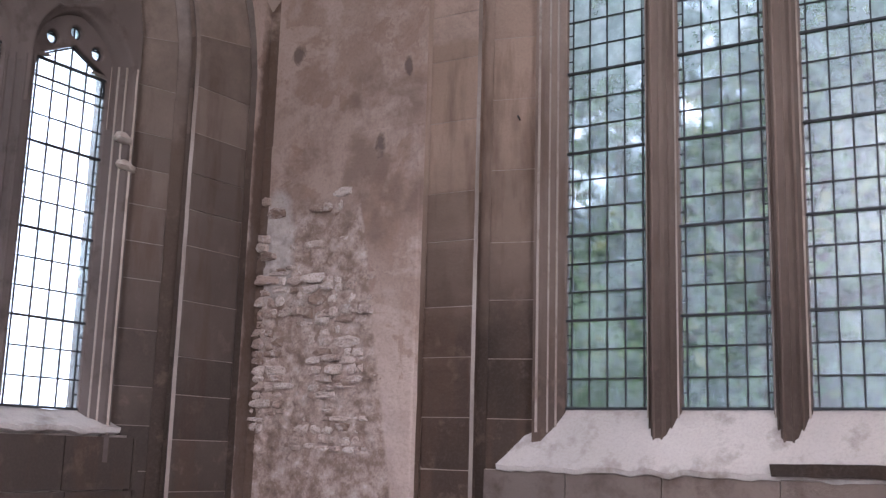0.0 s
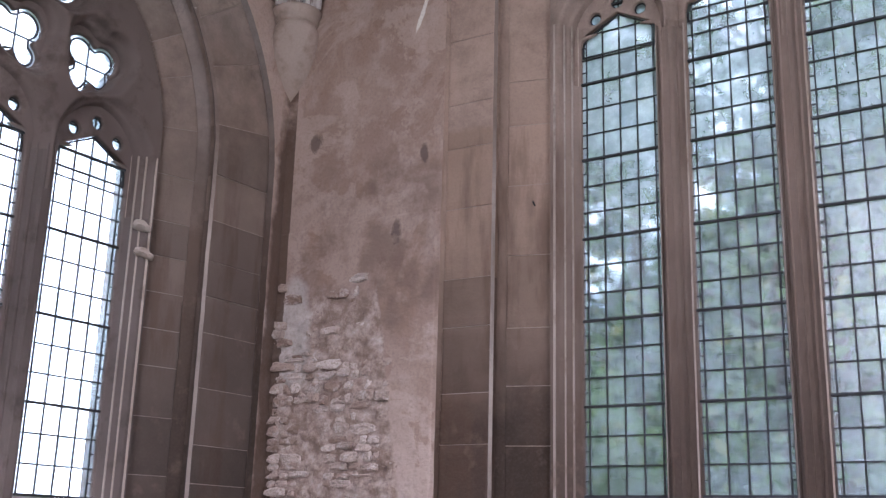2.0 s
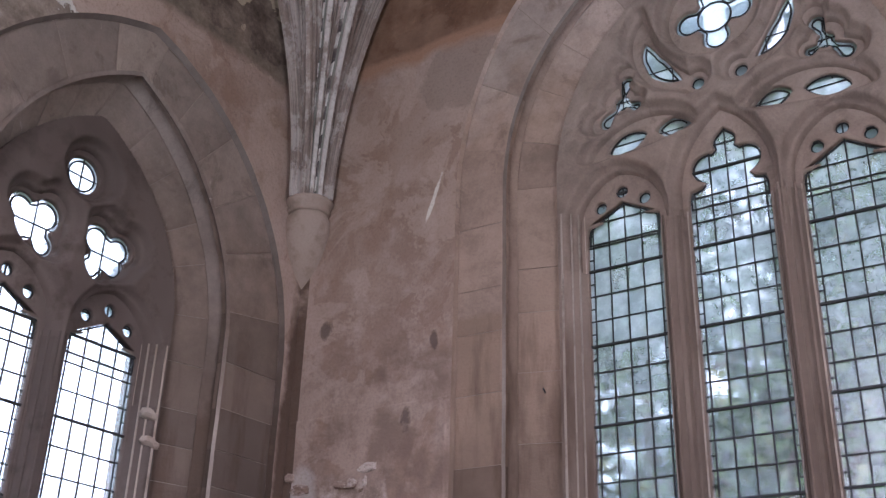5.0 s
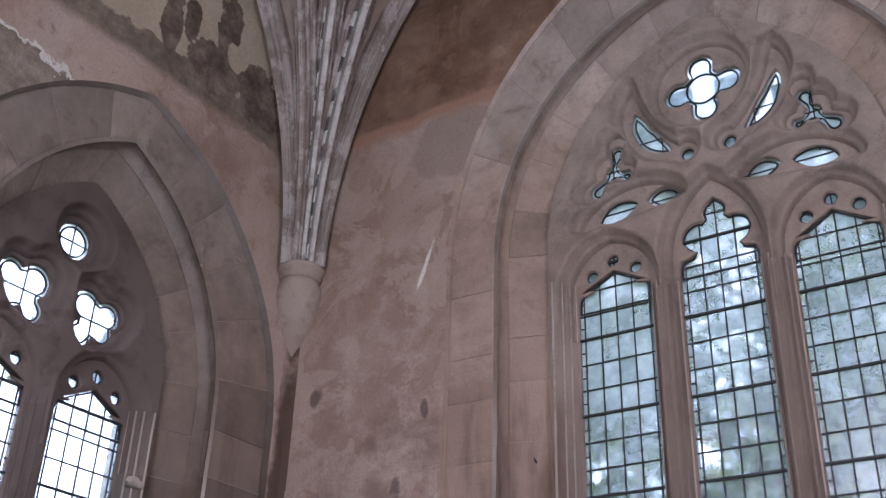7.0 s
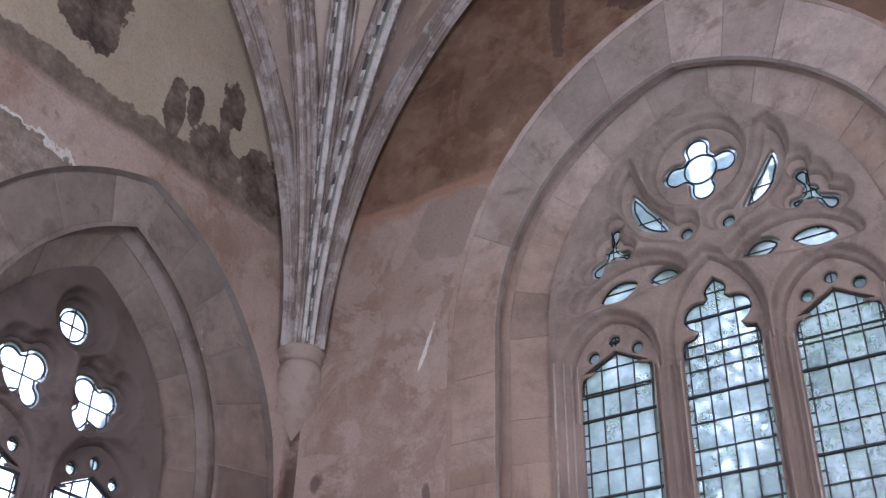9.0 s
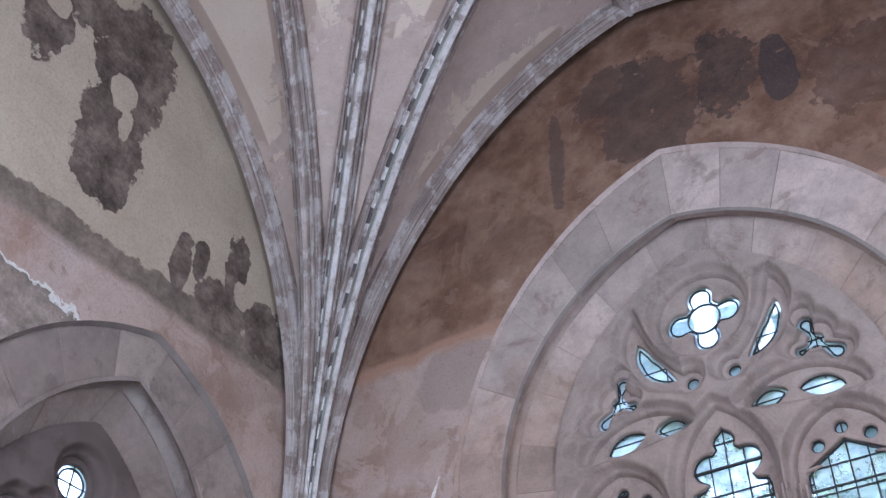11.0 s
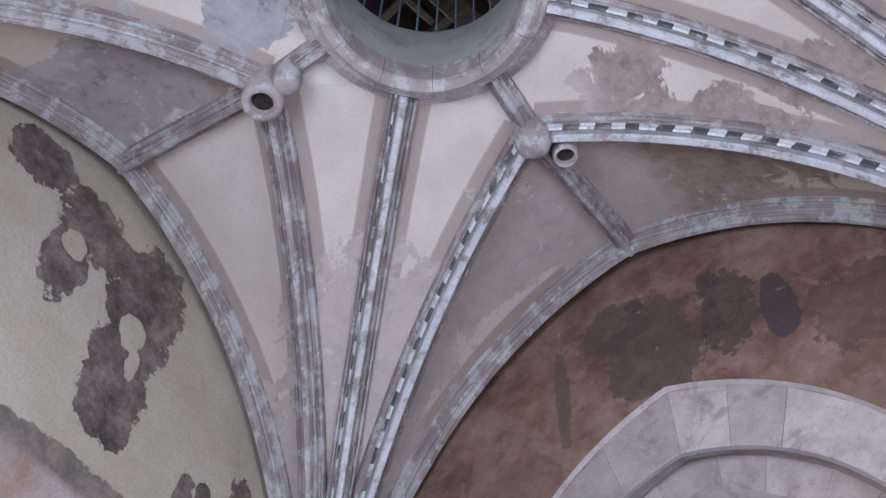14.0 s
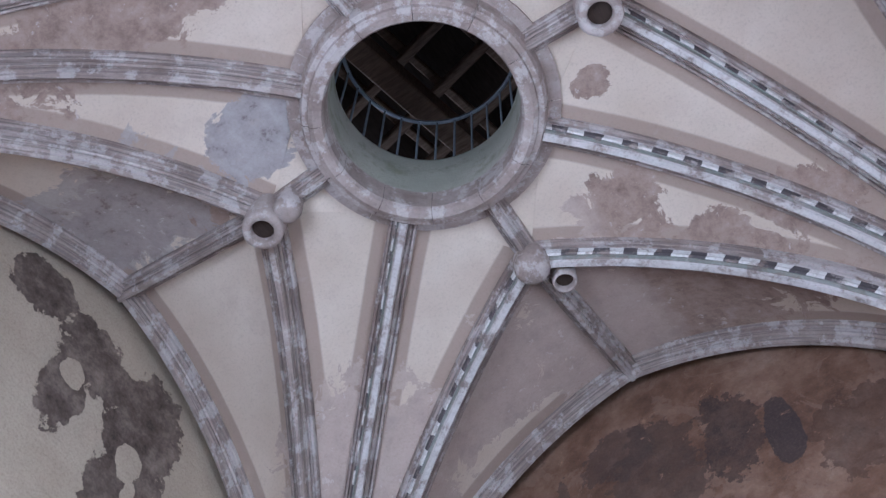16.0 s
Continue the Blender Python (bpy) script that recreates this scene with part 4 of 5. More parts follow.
def window(name, m, half, spring, apex, bottom, lights, openings, label, first, heads, stone=None, deep=0.13, hood=0.05):
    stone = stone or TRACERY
    win = thing(name, m.translation + Vector((0, 0, bottom)), label, "window", kind="structure")
    rnd = random.Random(7 + len(lights))
    edge = arch_outline(half, bottom - 0.10, spring, apex, 24)
    back = [edge] + [head(cu, h + 0.012, bottom - 0.07, sh, ap) for head, (cu, h, sh, ap) in zip(heads, lights)] + [o for o, big, box_ in openings if o]
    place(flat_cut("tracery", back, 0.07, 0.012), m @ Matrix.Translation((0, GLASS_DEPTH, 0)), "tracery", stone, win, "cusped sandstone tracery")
    low = min(l[2] for l in lights) - 0.35
    holes = [plain_light(cu, h + hood, bottom - 0.5, sh - 0.02, ap + 0.115) for cu, h, sh, ap in lights] + [big for o, big, box_ in openings if big]
    me = moulded_tracery(arch_outline(half + 0.02, low - 0.1, spring, apex + 0.02, 24), holes, low, apex + 0.02, half + 0.02, deep)
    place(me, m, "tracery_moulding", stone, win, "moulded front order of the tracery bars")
    for s in (-1, 1):
        side = min(l[0] - l[1] for l in lights) if s < 0 else max(l[0] + l[1] for l in lights)
        bm = bmesh.new()
        prof = [(s * (half + 0.02), 0.34), (s * (half + 0.02), GLASS_DEPTH - deep - 0.035), (side + s * 0.10, GLASS_DEPTH - deep - 0.03), (side + s * 0.07, GLASS_DEPTH - deep * 0.7 - 0.03), (side + s * 0.035, GLASS_DEPTH - deep * 0.4 - 0.03), (side + s * 0.004, GLASS_DEPTH - 0.03), (side + s * 0.004, GLASS_DEPTH + 0.02), (s * (half + 0.02), GLASS_DEPTH + 0.02)]
        profile_bar(bm, prof, (0, 0, bottom - 0.32), (0, 0, low + 0.02))
        jm = part("jamb_moulding", bm, stone)
        jm.matrix_world = m
        under(jm, win)
    us = sorted(l[0] for l in lights)
    for a, b in zip(us, us[1:]):
        bm = bmesh.new()
        profile_bar(bm, MULLION, ((a + b) / 2, GLASS_DEPTH - 0.035, bottom - 0.30), ((a + b) / 2, GLASS_DEPTH - 0.035, min(l[2] for l in lights) - 0.10))
        mu = part("mullion", bm, stone, None, "moulded sandstone mullion")
        mu.matrix_world = m
        under(mu, win)
    for s in (-1, 1):
        for du, dd, r in ((0.014, -0.02, 0.006), (0.036, -deep * 0.42 - 0.02, 0.007), (0.074, -deep * 0.72 - 0.02, 0.007), (0.13, -deep - 0.022, 0.009)):
            bm = bmesh.new()
            prof = [(r * math.cos(2 * math.pi * k / 8), r * math.sin(2 * math.pi * k / 8)) for k in range(8)]
            u = (max(l[0] + l[1] for l in lights) if s > 0 else min(l[0] - l[1] for l in lights)) + s * du
            profile_bar(bm, prof, (u, GLASS_DEPTH - 0.01 + dd, bottom - 0.15), (u, GLASS_DEPTH - 0.01 + dd, lights[0][2] + 0.1))
            jm = part("jamb_shaft", bm, SHAFT_STONE)
            jm.matrix_world = m
            under(jm, win)
    for a, b in zip(us, us[1:]):
        for du, dd, r in ((-0.024, -0.133, 0.007), (0.024, -0.133, 0.007), (-0.066, -0.085, 0.007), (0.066, -0.085, 0.007), (-0.092, -0.042, 0.006), (0.092, -0.042, 0.006)):
            bm = bmesh.new()
            prof = [(r * math.cos(2 * math.pi * k / 8), r * math.sin(2 * math.pi * k / 8)) for k in range(8)]
            u = (a + b) / 2 + du
            profile_bar(bm, prof, (u, GLASS_DEPTH + dd, bottom - 0.3), (u, GLASS_DEPTH + dd, lights[0][2] - 0.06))
            jm = part("mullion_fillet", bm, SHAFT_STONE if stone is TRACERY and abs(du) > 0.08 else stone)
            jm.matrix_world = m
            under(jm, win)
    for head, (cu, h, sh, ap) in zip(heads, lights):
        lead_outline(win, m, head(cu, h + 0.012, sh - 0.14, sh, ap), 0.016)
        glaze_light(win, m, cu, h, bottom, ap, rnd, first)
    for o, big, (u, v, w, h) in openings:
        if not o:
            continue
        if w:
            glaze_opening(win, m, u, v, w, h, rnd)
        lead_outline(win, m, o, 0.030 if w > 0.2 else 0.010)
    return win


quatre = [(0.178, 0.112, a) for a in (2, 92, 182, 272)]


def roundels(cu, shoulder, apex, r, spread):
    """Small round openings along a gabled head, glazed like the rest."""
    out = []
    for u, v in ((-spread, apex - 0.084), (0.0, apex + 0.002), (spread, apex - 0.084)):
        out.append((foils(cu + u, v, r, [], 0, 24), None, (cu + u, v, r * 2.2, r * 2.2)))
    return out


EYE_V = 6.285


def openings_north():
    out = [(foils(0, EYE_V, 0.16, quatre, 0, 96), foils(0, EYE_V, 0.325, [], 0, 48), (0, EYE_V, 0.60, 0.60))]
    m1 = arc_dagger(0, EYE_V, 0.515, -62, -3, 0.084, cusp=0.1)
    m1b = arc_dagger(0, EYE_V - 0.01, 0.53, -80, 16, 0.105, cusp=0)
    near = arc_dagger(0.46, 4.6, 0.90, 107, 88.8, 0.092, cusp=0)
    far = arc_dagger(0.46, 4.6, 0.90, 86.2, 65, 0.088, cusp=0)
    d1b = arc_dagger(0.48, 4.58, 0.925, 109, 59, 0.118, cusp=0)
    t1 = foils(0.71, 5.80, 0.07, [(0.155, 0.07, 105), (0.165, 0.072, -45), (0.11, 0.055, 205)], 0)
    t1b = foils(0.72, 5.81, 0.115, [(0.20, 0.075, 108), (0.20, 0.085, -47), (0.13, 0.07, 205)], 0)
    for a, b, bx in ((m1, m1b, (0.33, 5.98, 0.5, 0.7)), (near, d1b, (0.5, 5.48, 0.75, 0.34)), (far, None, (0, 0, 0, 0)), (t1, t1b, (0.71, 5.82, 0.5, 0.6))):
        out.append((a, b, bx))
        out.append((mirrored(a)[::-1], mirrored(b)[::-1] if b else None, (-bx[0], *bx[1:])))
    for s in (-1, 1):
        o = foils(s * 0.150, 5.775, 0.058, [], 0, 24)
        out.append((o, foils(s * 0.150, 5.775, 0.085, [], 0, 24), (s * 0.150, 5.775, 0.14, 0.14)))
    for cu, v in ((-0.745, 5.10), (0.725, 5.14)):
        out += roundels(cu, 4.86, v, 0.055, 0.160)
    return out


def openings_west():
    eye_o, eye_b = foils(0.02, 5.02, 0.14, [], 0, 40), foils(0.02, 5.02, 0.175, [], 0, 40)
    out = [(eye_o, eye_b, (0.02, 5.02, 0.3, 0.3))]
    d = foils(0.29, 4.55, 0.125, [(0.105, 0.12, 129), (0.135, 0.108, 32), (0.14, 0.098, 237), (0.11, 0.098, -34)], 0)
    e = foils(0.29, 4.56, 0.19, [(0.14, 0.12, 125), (0.14, 0.12, 28), (0.13, 0.11, 240)], 0)
    for a, b, u in ((d, e, 0.29), (mirrored(d)[::-1], mirrored(e)[::-1], -0.29)):
        sh = 0.0 if u > 0 else 0.04
        out.append(([(x + sh, y) for x, y in a], [(x + sh, y) for x, y in b], (u + sh, 4.55, 0.5, 0.5)))
    for cu in (-0.372, 0.412):
        out += roundels(cu, 3.93, 4.185, 0.056, 0.172)
    return out


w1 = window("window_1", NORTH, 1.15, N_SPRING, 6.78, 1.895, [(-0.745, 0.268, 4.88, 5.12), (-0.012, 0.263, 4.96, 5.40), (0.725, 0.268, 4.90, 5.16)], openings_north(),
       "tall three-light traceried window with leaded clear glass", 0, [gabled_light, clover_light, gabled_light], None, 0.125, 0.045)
lead_outline(w1, NORTH, foils(0, EYE_V, 0.125, [], 0, 36), 0.0)
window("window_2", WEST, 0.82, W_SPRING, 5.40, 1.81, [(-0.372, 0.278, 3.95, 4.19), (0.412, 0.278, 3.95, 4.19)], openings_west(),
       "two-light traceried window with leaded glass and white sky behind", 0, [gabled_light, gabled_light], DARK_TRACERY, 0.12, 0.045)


# broken stubs of a lost bracket on the jamb shafts, and a nail in the tall window's jamb
def rough_lump(name, m, u, depth, v, size, stone, label, category):
    bm = bmesh.new()
    bmesh.ops.create_icosphere(bm, subdivisions=3, radius=1.0)
    for p in bm.verts:
        n = 1 + 0.35 * noise.noise(p.co * 1.7 + Vector((u, v, 0))) + 0.12 * noise.noise(p.co * 6)
        p.co = Vector((p.co.x * size[0], p.co.y * size[1], p.co.z * size[2])) * n
        p.co.z = max(-size[2] * 0.7, p.co.z)
    ob = part(name, bm, stone)
    ob.matrix_world = m @ pose(u, depth, v, 0, 12, 0)
    return tagged(ob, label, category)


for u, v, k in ((0.76, 3.56, 1.0), (0.80, 3.38, 1.15)):
    rough_lump("broken_stub", WEST, u, 0.25, v, (0.065 * k, 0.05, 0.038), SHAFT_STONE, "broken pale stub of stone on the window jamb", "stone")
bm = bmesh.new()
lathe_ring = [(0.006 * math.cos(2 * math.pi * k / 8), 0.006 * math.sin(2 * math.pi * k / 8)) for k in range(8)]
profile_bar(bm, lathe_ring, (0, 0, -0.03), (0, 0, 0.03))
nail = part("nail", bm, LEAD)
nail.matrix_world = NORTH @ pose(-1.29, 0.232, 3.74, 70, 40, 0)
tagged(nail, "small rusty iron nail driven into the jamb", "nail")


# sills and the stone below them
def sill(name, m, back_half, front_half, high, low, d0, d1, label):
    bm = bmesh.new()
    n = 60
    rows = []
    for j in range(7):
        f = j / 6
        row = []
        for i in range(n + 1):
            h = back_half + (front_half - back_half) * f
            u = h * (2 * i / n - 1)
            bumpy = 0.010 * noise.noise((u * 5, f * 4, high)) + (0.022 * noise.noise((u * 9, 3, 0)) if j == 6 else 0)
            row.append(bm.verts.new((u, d0 + (d1 - d0) * f, high + (low - high) * f + bumpy)))
        rows.append(row)
    last = [bm.verts.new((v.co.x, v.co.y + 0.01, v.co.z - 0.03)) for v in rows[-1]]
    rows.append(last)
    rows.append([bm.verts.new((v.co.x, d0 + 0.05, low - 0.10)) for v in last])
    for a, b in zip(rows, rows[1:]):
        for i in range(n):
            bm.faces.new((a[i], a[i + 1], b[i + 1], b[i]))
    bmesh.ops.recalc_face_normals(bm, faces=bm.faces)
    ob = part(name, bm, SILL)
    ob.matrix_world = m
    return tagged(ob, label, "window sill", kind="structure")


sill("window_sill_north", NORTH, 1.12, 1.36, 1.895, 1.545, 0.385, 0.13, "pale chipped sloping stone sill under the tall window")
sill("window_sill_west", WEST, 0.84, 0.90, 1.805, 1.70, 0.385, 0.20, "pale sloping stone sill under the two-light window")


def apron(name, m, half, top, depth, stone, label):
    base = thing(name, m.translation, label, "wall", kind="structure")
    rnd = random.Random(3)
    bm = bmesh.new()
    box(bm, -half, half, depth + 0.02, depth + 0.25, -0.05, top)
    bed = part("mortar_bed", bm, PALE)
    bed.matrix_world = m
    under(bed, base)
    v = 0.0
    while v < top - 0.02:
        h = min(0.33, top - v)
        u = -half
        while u < half:
            w = min(rnd.uniform(0.35, 0.7), half - u)
            bm = bmesh.new()
            d = depth + rnd.uniform(-0.006, 0.006)
            box(bm, u + 0.005, u + w - 0.005, d, d + 0.12, v + 0.005, v + h - 0.005)
            st = part("stone", bm, stone)
            st.matrix_world = m
            under(st, base)
            u += w
        v += h


apron("apron_wall_north", NORTH, 1.46, 1.52, 0.15, APRON, "coursed sandstone blocks under the tall window")
apron("apron_wall_west", WEST, 1.14, 1.66, 0.24, DARK, "coursed sandstone blocks under the two-light window")


# a broken edge stone on the north sill
bm = bmesh.new()
box(bm, 0.30, 1.05, 0.105, 0.20, 1.535, 1.605)
bmesh.ops.subdivide_edges(bm, edges=bm.edges[:], cuts=5, use_grid_fill=True)
for v in bm.verts:
    v.co += Vector((noise.noise(v.co * 9), noise.noise(v.co * 9 + Vector((5, 0, 0))), noise.noise(v.co * 9 + Vector((0, 5, 0))))) * 0.014
ob = part("loose_stone", bm, SHADE_BROWN)
ob.matrix_world = NORTH
tagged(ob, "broken brown edge stone lying along the sill", "stone")

# ---- vault ----
SPRING = 5.45
HX, HY = CX - X0, Y1 - CY
BOSS, RING_IN, RING_OUT, RING_Z = 1.47, 0.69, 0.90, 8.92


def ellipse_rib(a, b, n=30, end=90):
    """From a springer a, first straight up, over to b, level at the end."""
    a, b = Vector(a), Vector(b)
    out = []
    for k in range(n + 1):
        t = radians(end) * k / n
        c = (1 - math.cos(t)) / (1 - math.cos(radians(end)))
        out.append(Vector((a.x + (b.x - a.x) * c, a.y + (b.y - a.y) * c, a.z + (b.z - a.z) * math.sin(t) / math.sin(radians(end)))))
    return out


def corner_ribs(sx, sy):
    cx, cy = (X0 if sx < 0 else X1), (Y0 if sy < 0 else Y1)
    hx, hy = abs(CX - cx), abs(CY - cy)
    ux, uy = -sx, -sy
    P = lambda a, b, z: (cx + ux * a, cy + uy * b, z)
    d = math.hypot(hx, hy)
    return [
        ellipse_rib(P(0.23, 0.07, SPRING), P(hx, 0.16, 9.38), end=84),
        ellipse_rib(P(0.185, 0.12, SPRING), P(hx, hy - BOSS, 8.96)),
        ellipse_rib(P(0.14, 0.14, SPRING), P(hx - hx / d * 0.90, hy - hy / d * 0.90, 9.04)),
        ellipse_rib(P(0.12, 0.185, SPRING), P(hx - BOSS, hy, 8.96)),
        ellipse_rib(P(0.07, 0.23, SPRING), P(0.16, hy, 9.33), end=84),
    ]


RIB_HALF = [(0.115, -0.12), (0.115, 0.0), (0.104, 0.022), (0.088, 0.022), (0.078, 0.008), (0.066, 0.014), (0.060, 0.050), (0.066, 0.074), (0.052, 0.090), (0.040, 0.082), (0.034, 0.120), (0.022, 0.145)]
RIB_PROFILE = [(-a, b) for a, b in RIB_HALF] + RIB_HALF[::-1]


def sweep(name, pts, prof, material, parent, scale=1.0, side=None, label=""):
    """A moulded rib: the profile's second number points away from the web."""
    bm = bmesh.new()
    uvl = bm.loops.layers.uv.new("UVMap")
    per = [0.0]
    for a, b in zip(prof, prof[1:]):
        per.append(per[-1] + math.dist(a, b))
    per = [p / per[-1] for p in per]
    rings, run = [], [0.0]
    for k, p in enumerate(pts):
        q = pts[min(k + 1, len(pts) - 1)] - pts[max(k - 1, 0)]
        q.normalize()
        if side is None:
            flat = pts[-1] - pts[0]
            lat = Vector((flat.y, -flat.x, 0)).normalized()
        else:
            lat = side
        down = q.cross(lat).normalized()
        if down.dot(Vector((flat.x, flat.y, -flat.length)) if side is None else Vector((0, 0, -1))) < 0:
            down = -down
        grow = scale * (min(1.0, 0.52 + 0.48 * k / (0.45 * len(pts))) if side is None else 1.0)
        rings.append([bm.verts.new(p + lat * a * grow + down * b * grow + Vector((0, 0, 0.0015 * noise.noise(p * 9)))) for a, b in prof])
        if k:
            run.append(run[-1] + (pts[k] - pts[k - 1]).length)
    for k in range(len(rings) - 1):
        for i in range(len(prof) - 1):
            f = bm.faces.new((rings[k][i], rings[k][i + 1], rings[k + 1][i + 1], rings[k + 1][i]))
            for lp, (u, v) in zip(f.loops, ((run[k], per[i]), (run[k], per[i + 1]), (run[k + 1], per[i + 1]), (run[k + 1], per[i]))):
                lp[uvl].uv = (u, v)
    bm.faces.new(rings[0])
    bm.faces.new(rings[-1][::-1])
    bmesh.ops.recalc_face_normals(bm, faces=bm.faces)
    return under(part(name, bm, material, None, label), parent)


def web(bm, uvl, p, q, crown, n=10):
    rows = []
    for a, b in zip(p, q):
        c = (b - a).length
        row = []
        for i in range(n + 1):
            w = i / n
            f = len(rows) / (len(p) - 1)
            away = Vector((a.x - CX, a.y - CY, 0)).normalized() * (0.07 * math.sin(math.pi * min(1.0, f / 0.5)))
            v = bm.verts.new(a.lerp(b, w) + away * math.sin(math.pi * w) ** 0.5 + Vector((0, 0, crown * (1 - (len(rows) / (len(p) - 1)) ** 3) * c * math.sin(math.pi * w) + 0.05)))
            row.append((v, min(w, 1 - w) * c))
        rows.append(row)
    for r0, r1 in zip(rows, rows[1:]):
        for i in range(n):
            quad = (r0[i], r0[i + 1], r1[i + 1], r1[i])
            f = bm.faces.new([v for v, _ in quad])
            f.smooth = True
            for lp, (_, d) in zip(f.loops, quad):
                lp[uvl].uv = (d, 0)


vault = thing("vault", (CX, CY, SPRING), "ribbed stone vault with painted ribs round an open ring", "vault", kind="structure")
bm = bmesh.new()
uvl = bm.loops.layers.uv.new("UVMap")
rib_sets = {}
for sx in (-1, 1):
    for sy in (1, -1):
        ribs = corner_ribs(sx, sy)
        rib_sets[sx, sy] = ribs
        for p, q in zip(ribs, ribs[1:]):
            web(bm, uvl, p, q, 0.035)
        # the flat panels between boss, ridge and ring
        for k, ridge in ((1, Vector((0, sy, 0))), (3, Vector((sx, 0, 0)))):
            boss, end = ribs[k][-1], ribs[2][-1]
            c = Vector((CX, CY, 0))
            d0 = ridge
            d1 = Vector((end.x - CX, end.y - CY, 0)).normalized()
            ring = [boss + Vector((0, 0, 0.05))]
            for i in range(7):
                d = d0.lerp(d1, i / 6).normalized()
                ring.append(Vector((CX, CY, 9.09)) + d * 0.96)
            ring.append(end + Vector((0, 0, 0.05)))
            vs = [bm.verts.new(v) for v in ring]
            for i in range(1, len(vs) - 1):
                f = bm.faces.new((vs[0], vs[i], vs[i + 1]))
                for lp in f.loops:
                    lp[uvl].uv = (0.4, 0)
bmesh.ops.recalc_face_normals(bm, faces=bm.faces)
tagged(part("ceiling", bm, WEB), "cream plastered vault webs with bare brown patches", "ceiling", kind="structure")

for key, ribs in rib_sets.items():
    for i, r in enumerate(ribs):
        wall_rib = i in (0, 4)
        sweep("wall_rib" if wall_rib else "rib", r, RIB_PROFILE, RIB if wall_rib or key == (-1, -1) or (i == 3 and key == (-1, 1)) else RIB_CHECK_FAR if key == (1, 1) else RIB_CHECK, vault, 0.95 if wall_rib else 1.0)
for d in (Vector((0, 1, 0)), Vector((-1, 0, 0)), Vector((0, -1, 0)), Vector((1, 0, 0))):
    half = HY if d.y else HX
    z_wall = 9.36 if d.y else 9.30
    a, b = Vector((CX, CY, 9.04)) + d * 0.90, Vector((CX, CY, 8.96)) + d * BOSS
    w = Vector((CX, CY, z_wall)) + d * (half - 0.14)
    lat = Vector((d.y, -d.x, 0))
    sweep("ridge_rib", [a.lerp(b, k / 4) for k in range(5)], RIB_PROFILE, RIB, vault, 0.8, lat)
    sweep("ridge_rib", [b.lerp(w, k / 6) for k in range(7)], RIB_PROFILE, RIB, vault, 0.8, lat)


def lathe(bm, prof, cx, cy, n=48, jag=0.0):
    rings = []
    for r, z in prof:
        rings.append([bm.verts.new((cx + r * math.cos(2 * math.pi * k / n) * (1 + jag * noise.noise((k, r * 9, z * 9))), cy + r * math.sin(2 * math.pi * k / n), z)) for k in range(n)])
    for a, b in zip(rings, rings[1:]):
        for k in range(n):
            f = bm.faces.new((a[k], a[(k + 1) % n], b[(k + 1) % n], b[k]))
            f.smooth = True
    bmesh.ops.recalc_face_normals(bm, faces=bm.faces)


def bosses():
    for d, knob, tube in ((Vector((0, 1, 0)), 0.0, 0.26), (Vector((-1, 0, 0)), -0.22, 0.0), (Vector((0, -1, 0)), 0.0, 0.2), (Vector((1, 0, 0)), -0.2, 0.0)):
        c = Vector((CX, CY, 0)) + d * (BOSS + knob)
        if d.x <= 0:
            k = 0.78 if d.x else 1.0
            bm = bmesh.new()
            lathe(bm, [(0.001, 8.715), (0.085 * k, 8.715), (0.12 * k, 8.735), (0.145 * k, 8.80), (0.14 * k, 8.90), (0.12 * k, 9.05)], c.x, c.y, 20, 0.06)
            under(part("boss", bm, RIB, None, "carved round boss with flaking white paint"), vault)
        t = Vector((CX, CY, 0)) + d * (BOSS + tube) + Vector((0.14 if d.y > 0 else 0, 0, 0))
        big = tube == 0.0
        r = 0.16 if big else 0.10
        bm = bmesh.new()
        low = 8.66 if big else 8.80
        hole = 0.55 if big else 0.72
        lathe(bm, [(r * hole, 9.0), (r * hole, low + 0.02), (r * (hole + 0.07), low), (r * 0.92, low), (r, low + 0.03), (r, 9.0)], t.x, t.y, 24, 0.05)
        under(part("bell_rope_tube", bm, RIB, None, "short stone tube with a dark round hole"), vault)
        # near-black disc added to stand in for the shade inside the hole
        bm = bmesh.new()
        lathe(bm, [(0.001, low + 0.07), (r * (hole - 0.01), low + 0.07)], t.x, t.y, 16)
        under(part("hole_shade_disc", bm, BOARD), vault)


bosses()

# the open ring, its shaft, the rail and the roof over it
opening = thing("vault_ring", (CX, CY, RING_Z), "moulded stone ring round the open shaft of the vault", "vault opening", kind="structure")
n_seg = 12
for k in range(n_seg):
    bm = bmesh.new()
    prof = [(0.722, 9.12), (0.722, 8.875), (0.738, 8.84), (0.80, 8.825), (0.835, 8.845), (0.845, 8.875), (0.885, 8.885), (0.905, 8.93), (0.925, 9.03), (1.02, 9.045), (1.02, 9.25)]
    rings = []
    for j in range(7):
        a = 2 * math.pi * (k + 0.004 + j / 6 * 0.992) / n_seg
        rings.append([bm.verts.new((CX + r * math.cos(a), CY + r * math.sin(a), z + 0.004 * noise.noise((a * 3, r, z)))) for r, z in prof])
    for a, b in zip(rings, rings[1:]):
        for i in range(len(prof) - 1):
            bm.faces.new((a[i], a[i + 1], b[i + 1], b[i]))
    bmesh.ops.recalc_face_normals(bm, faces=bm.faces)
    under(part("ring_stone", bm, RIB), opening)
bm = bmesh.new()
lathe(bm, [(0.724, 9.10), (0.724, 9.3), (0.735, 9.74), (0.75, 9.79), (1.02, 9.81)], CX, CY, 64)
under(part("shaft", bm, SHAFT, None, "green-stained limewashed inside of the shaft"), opening)

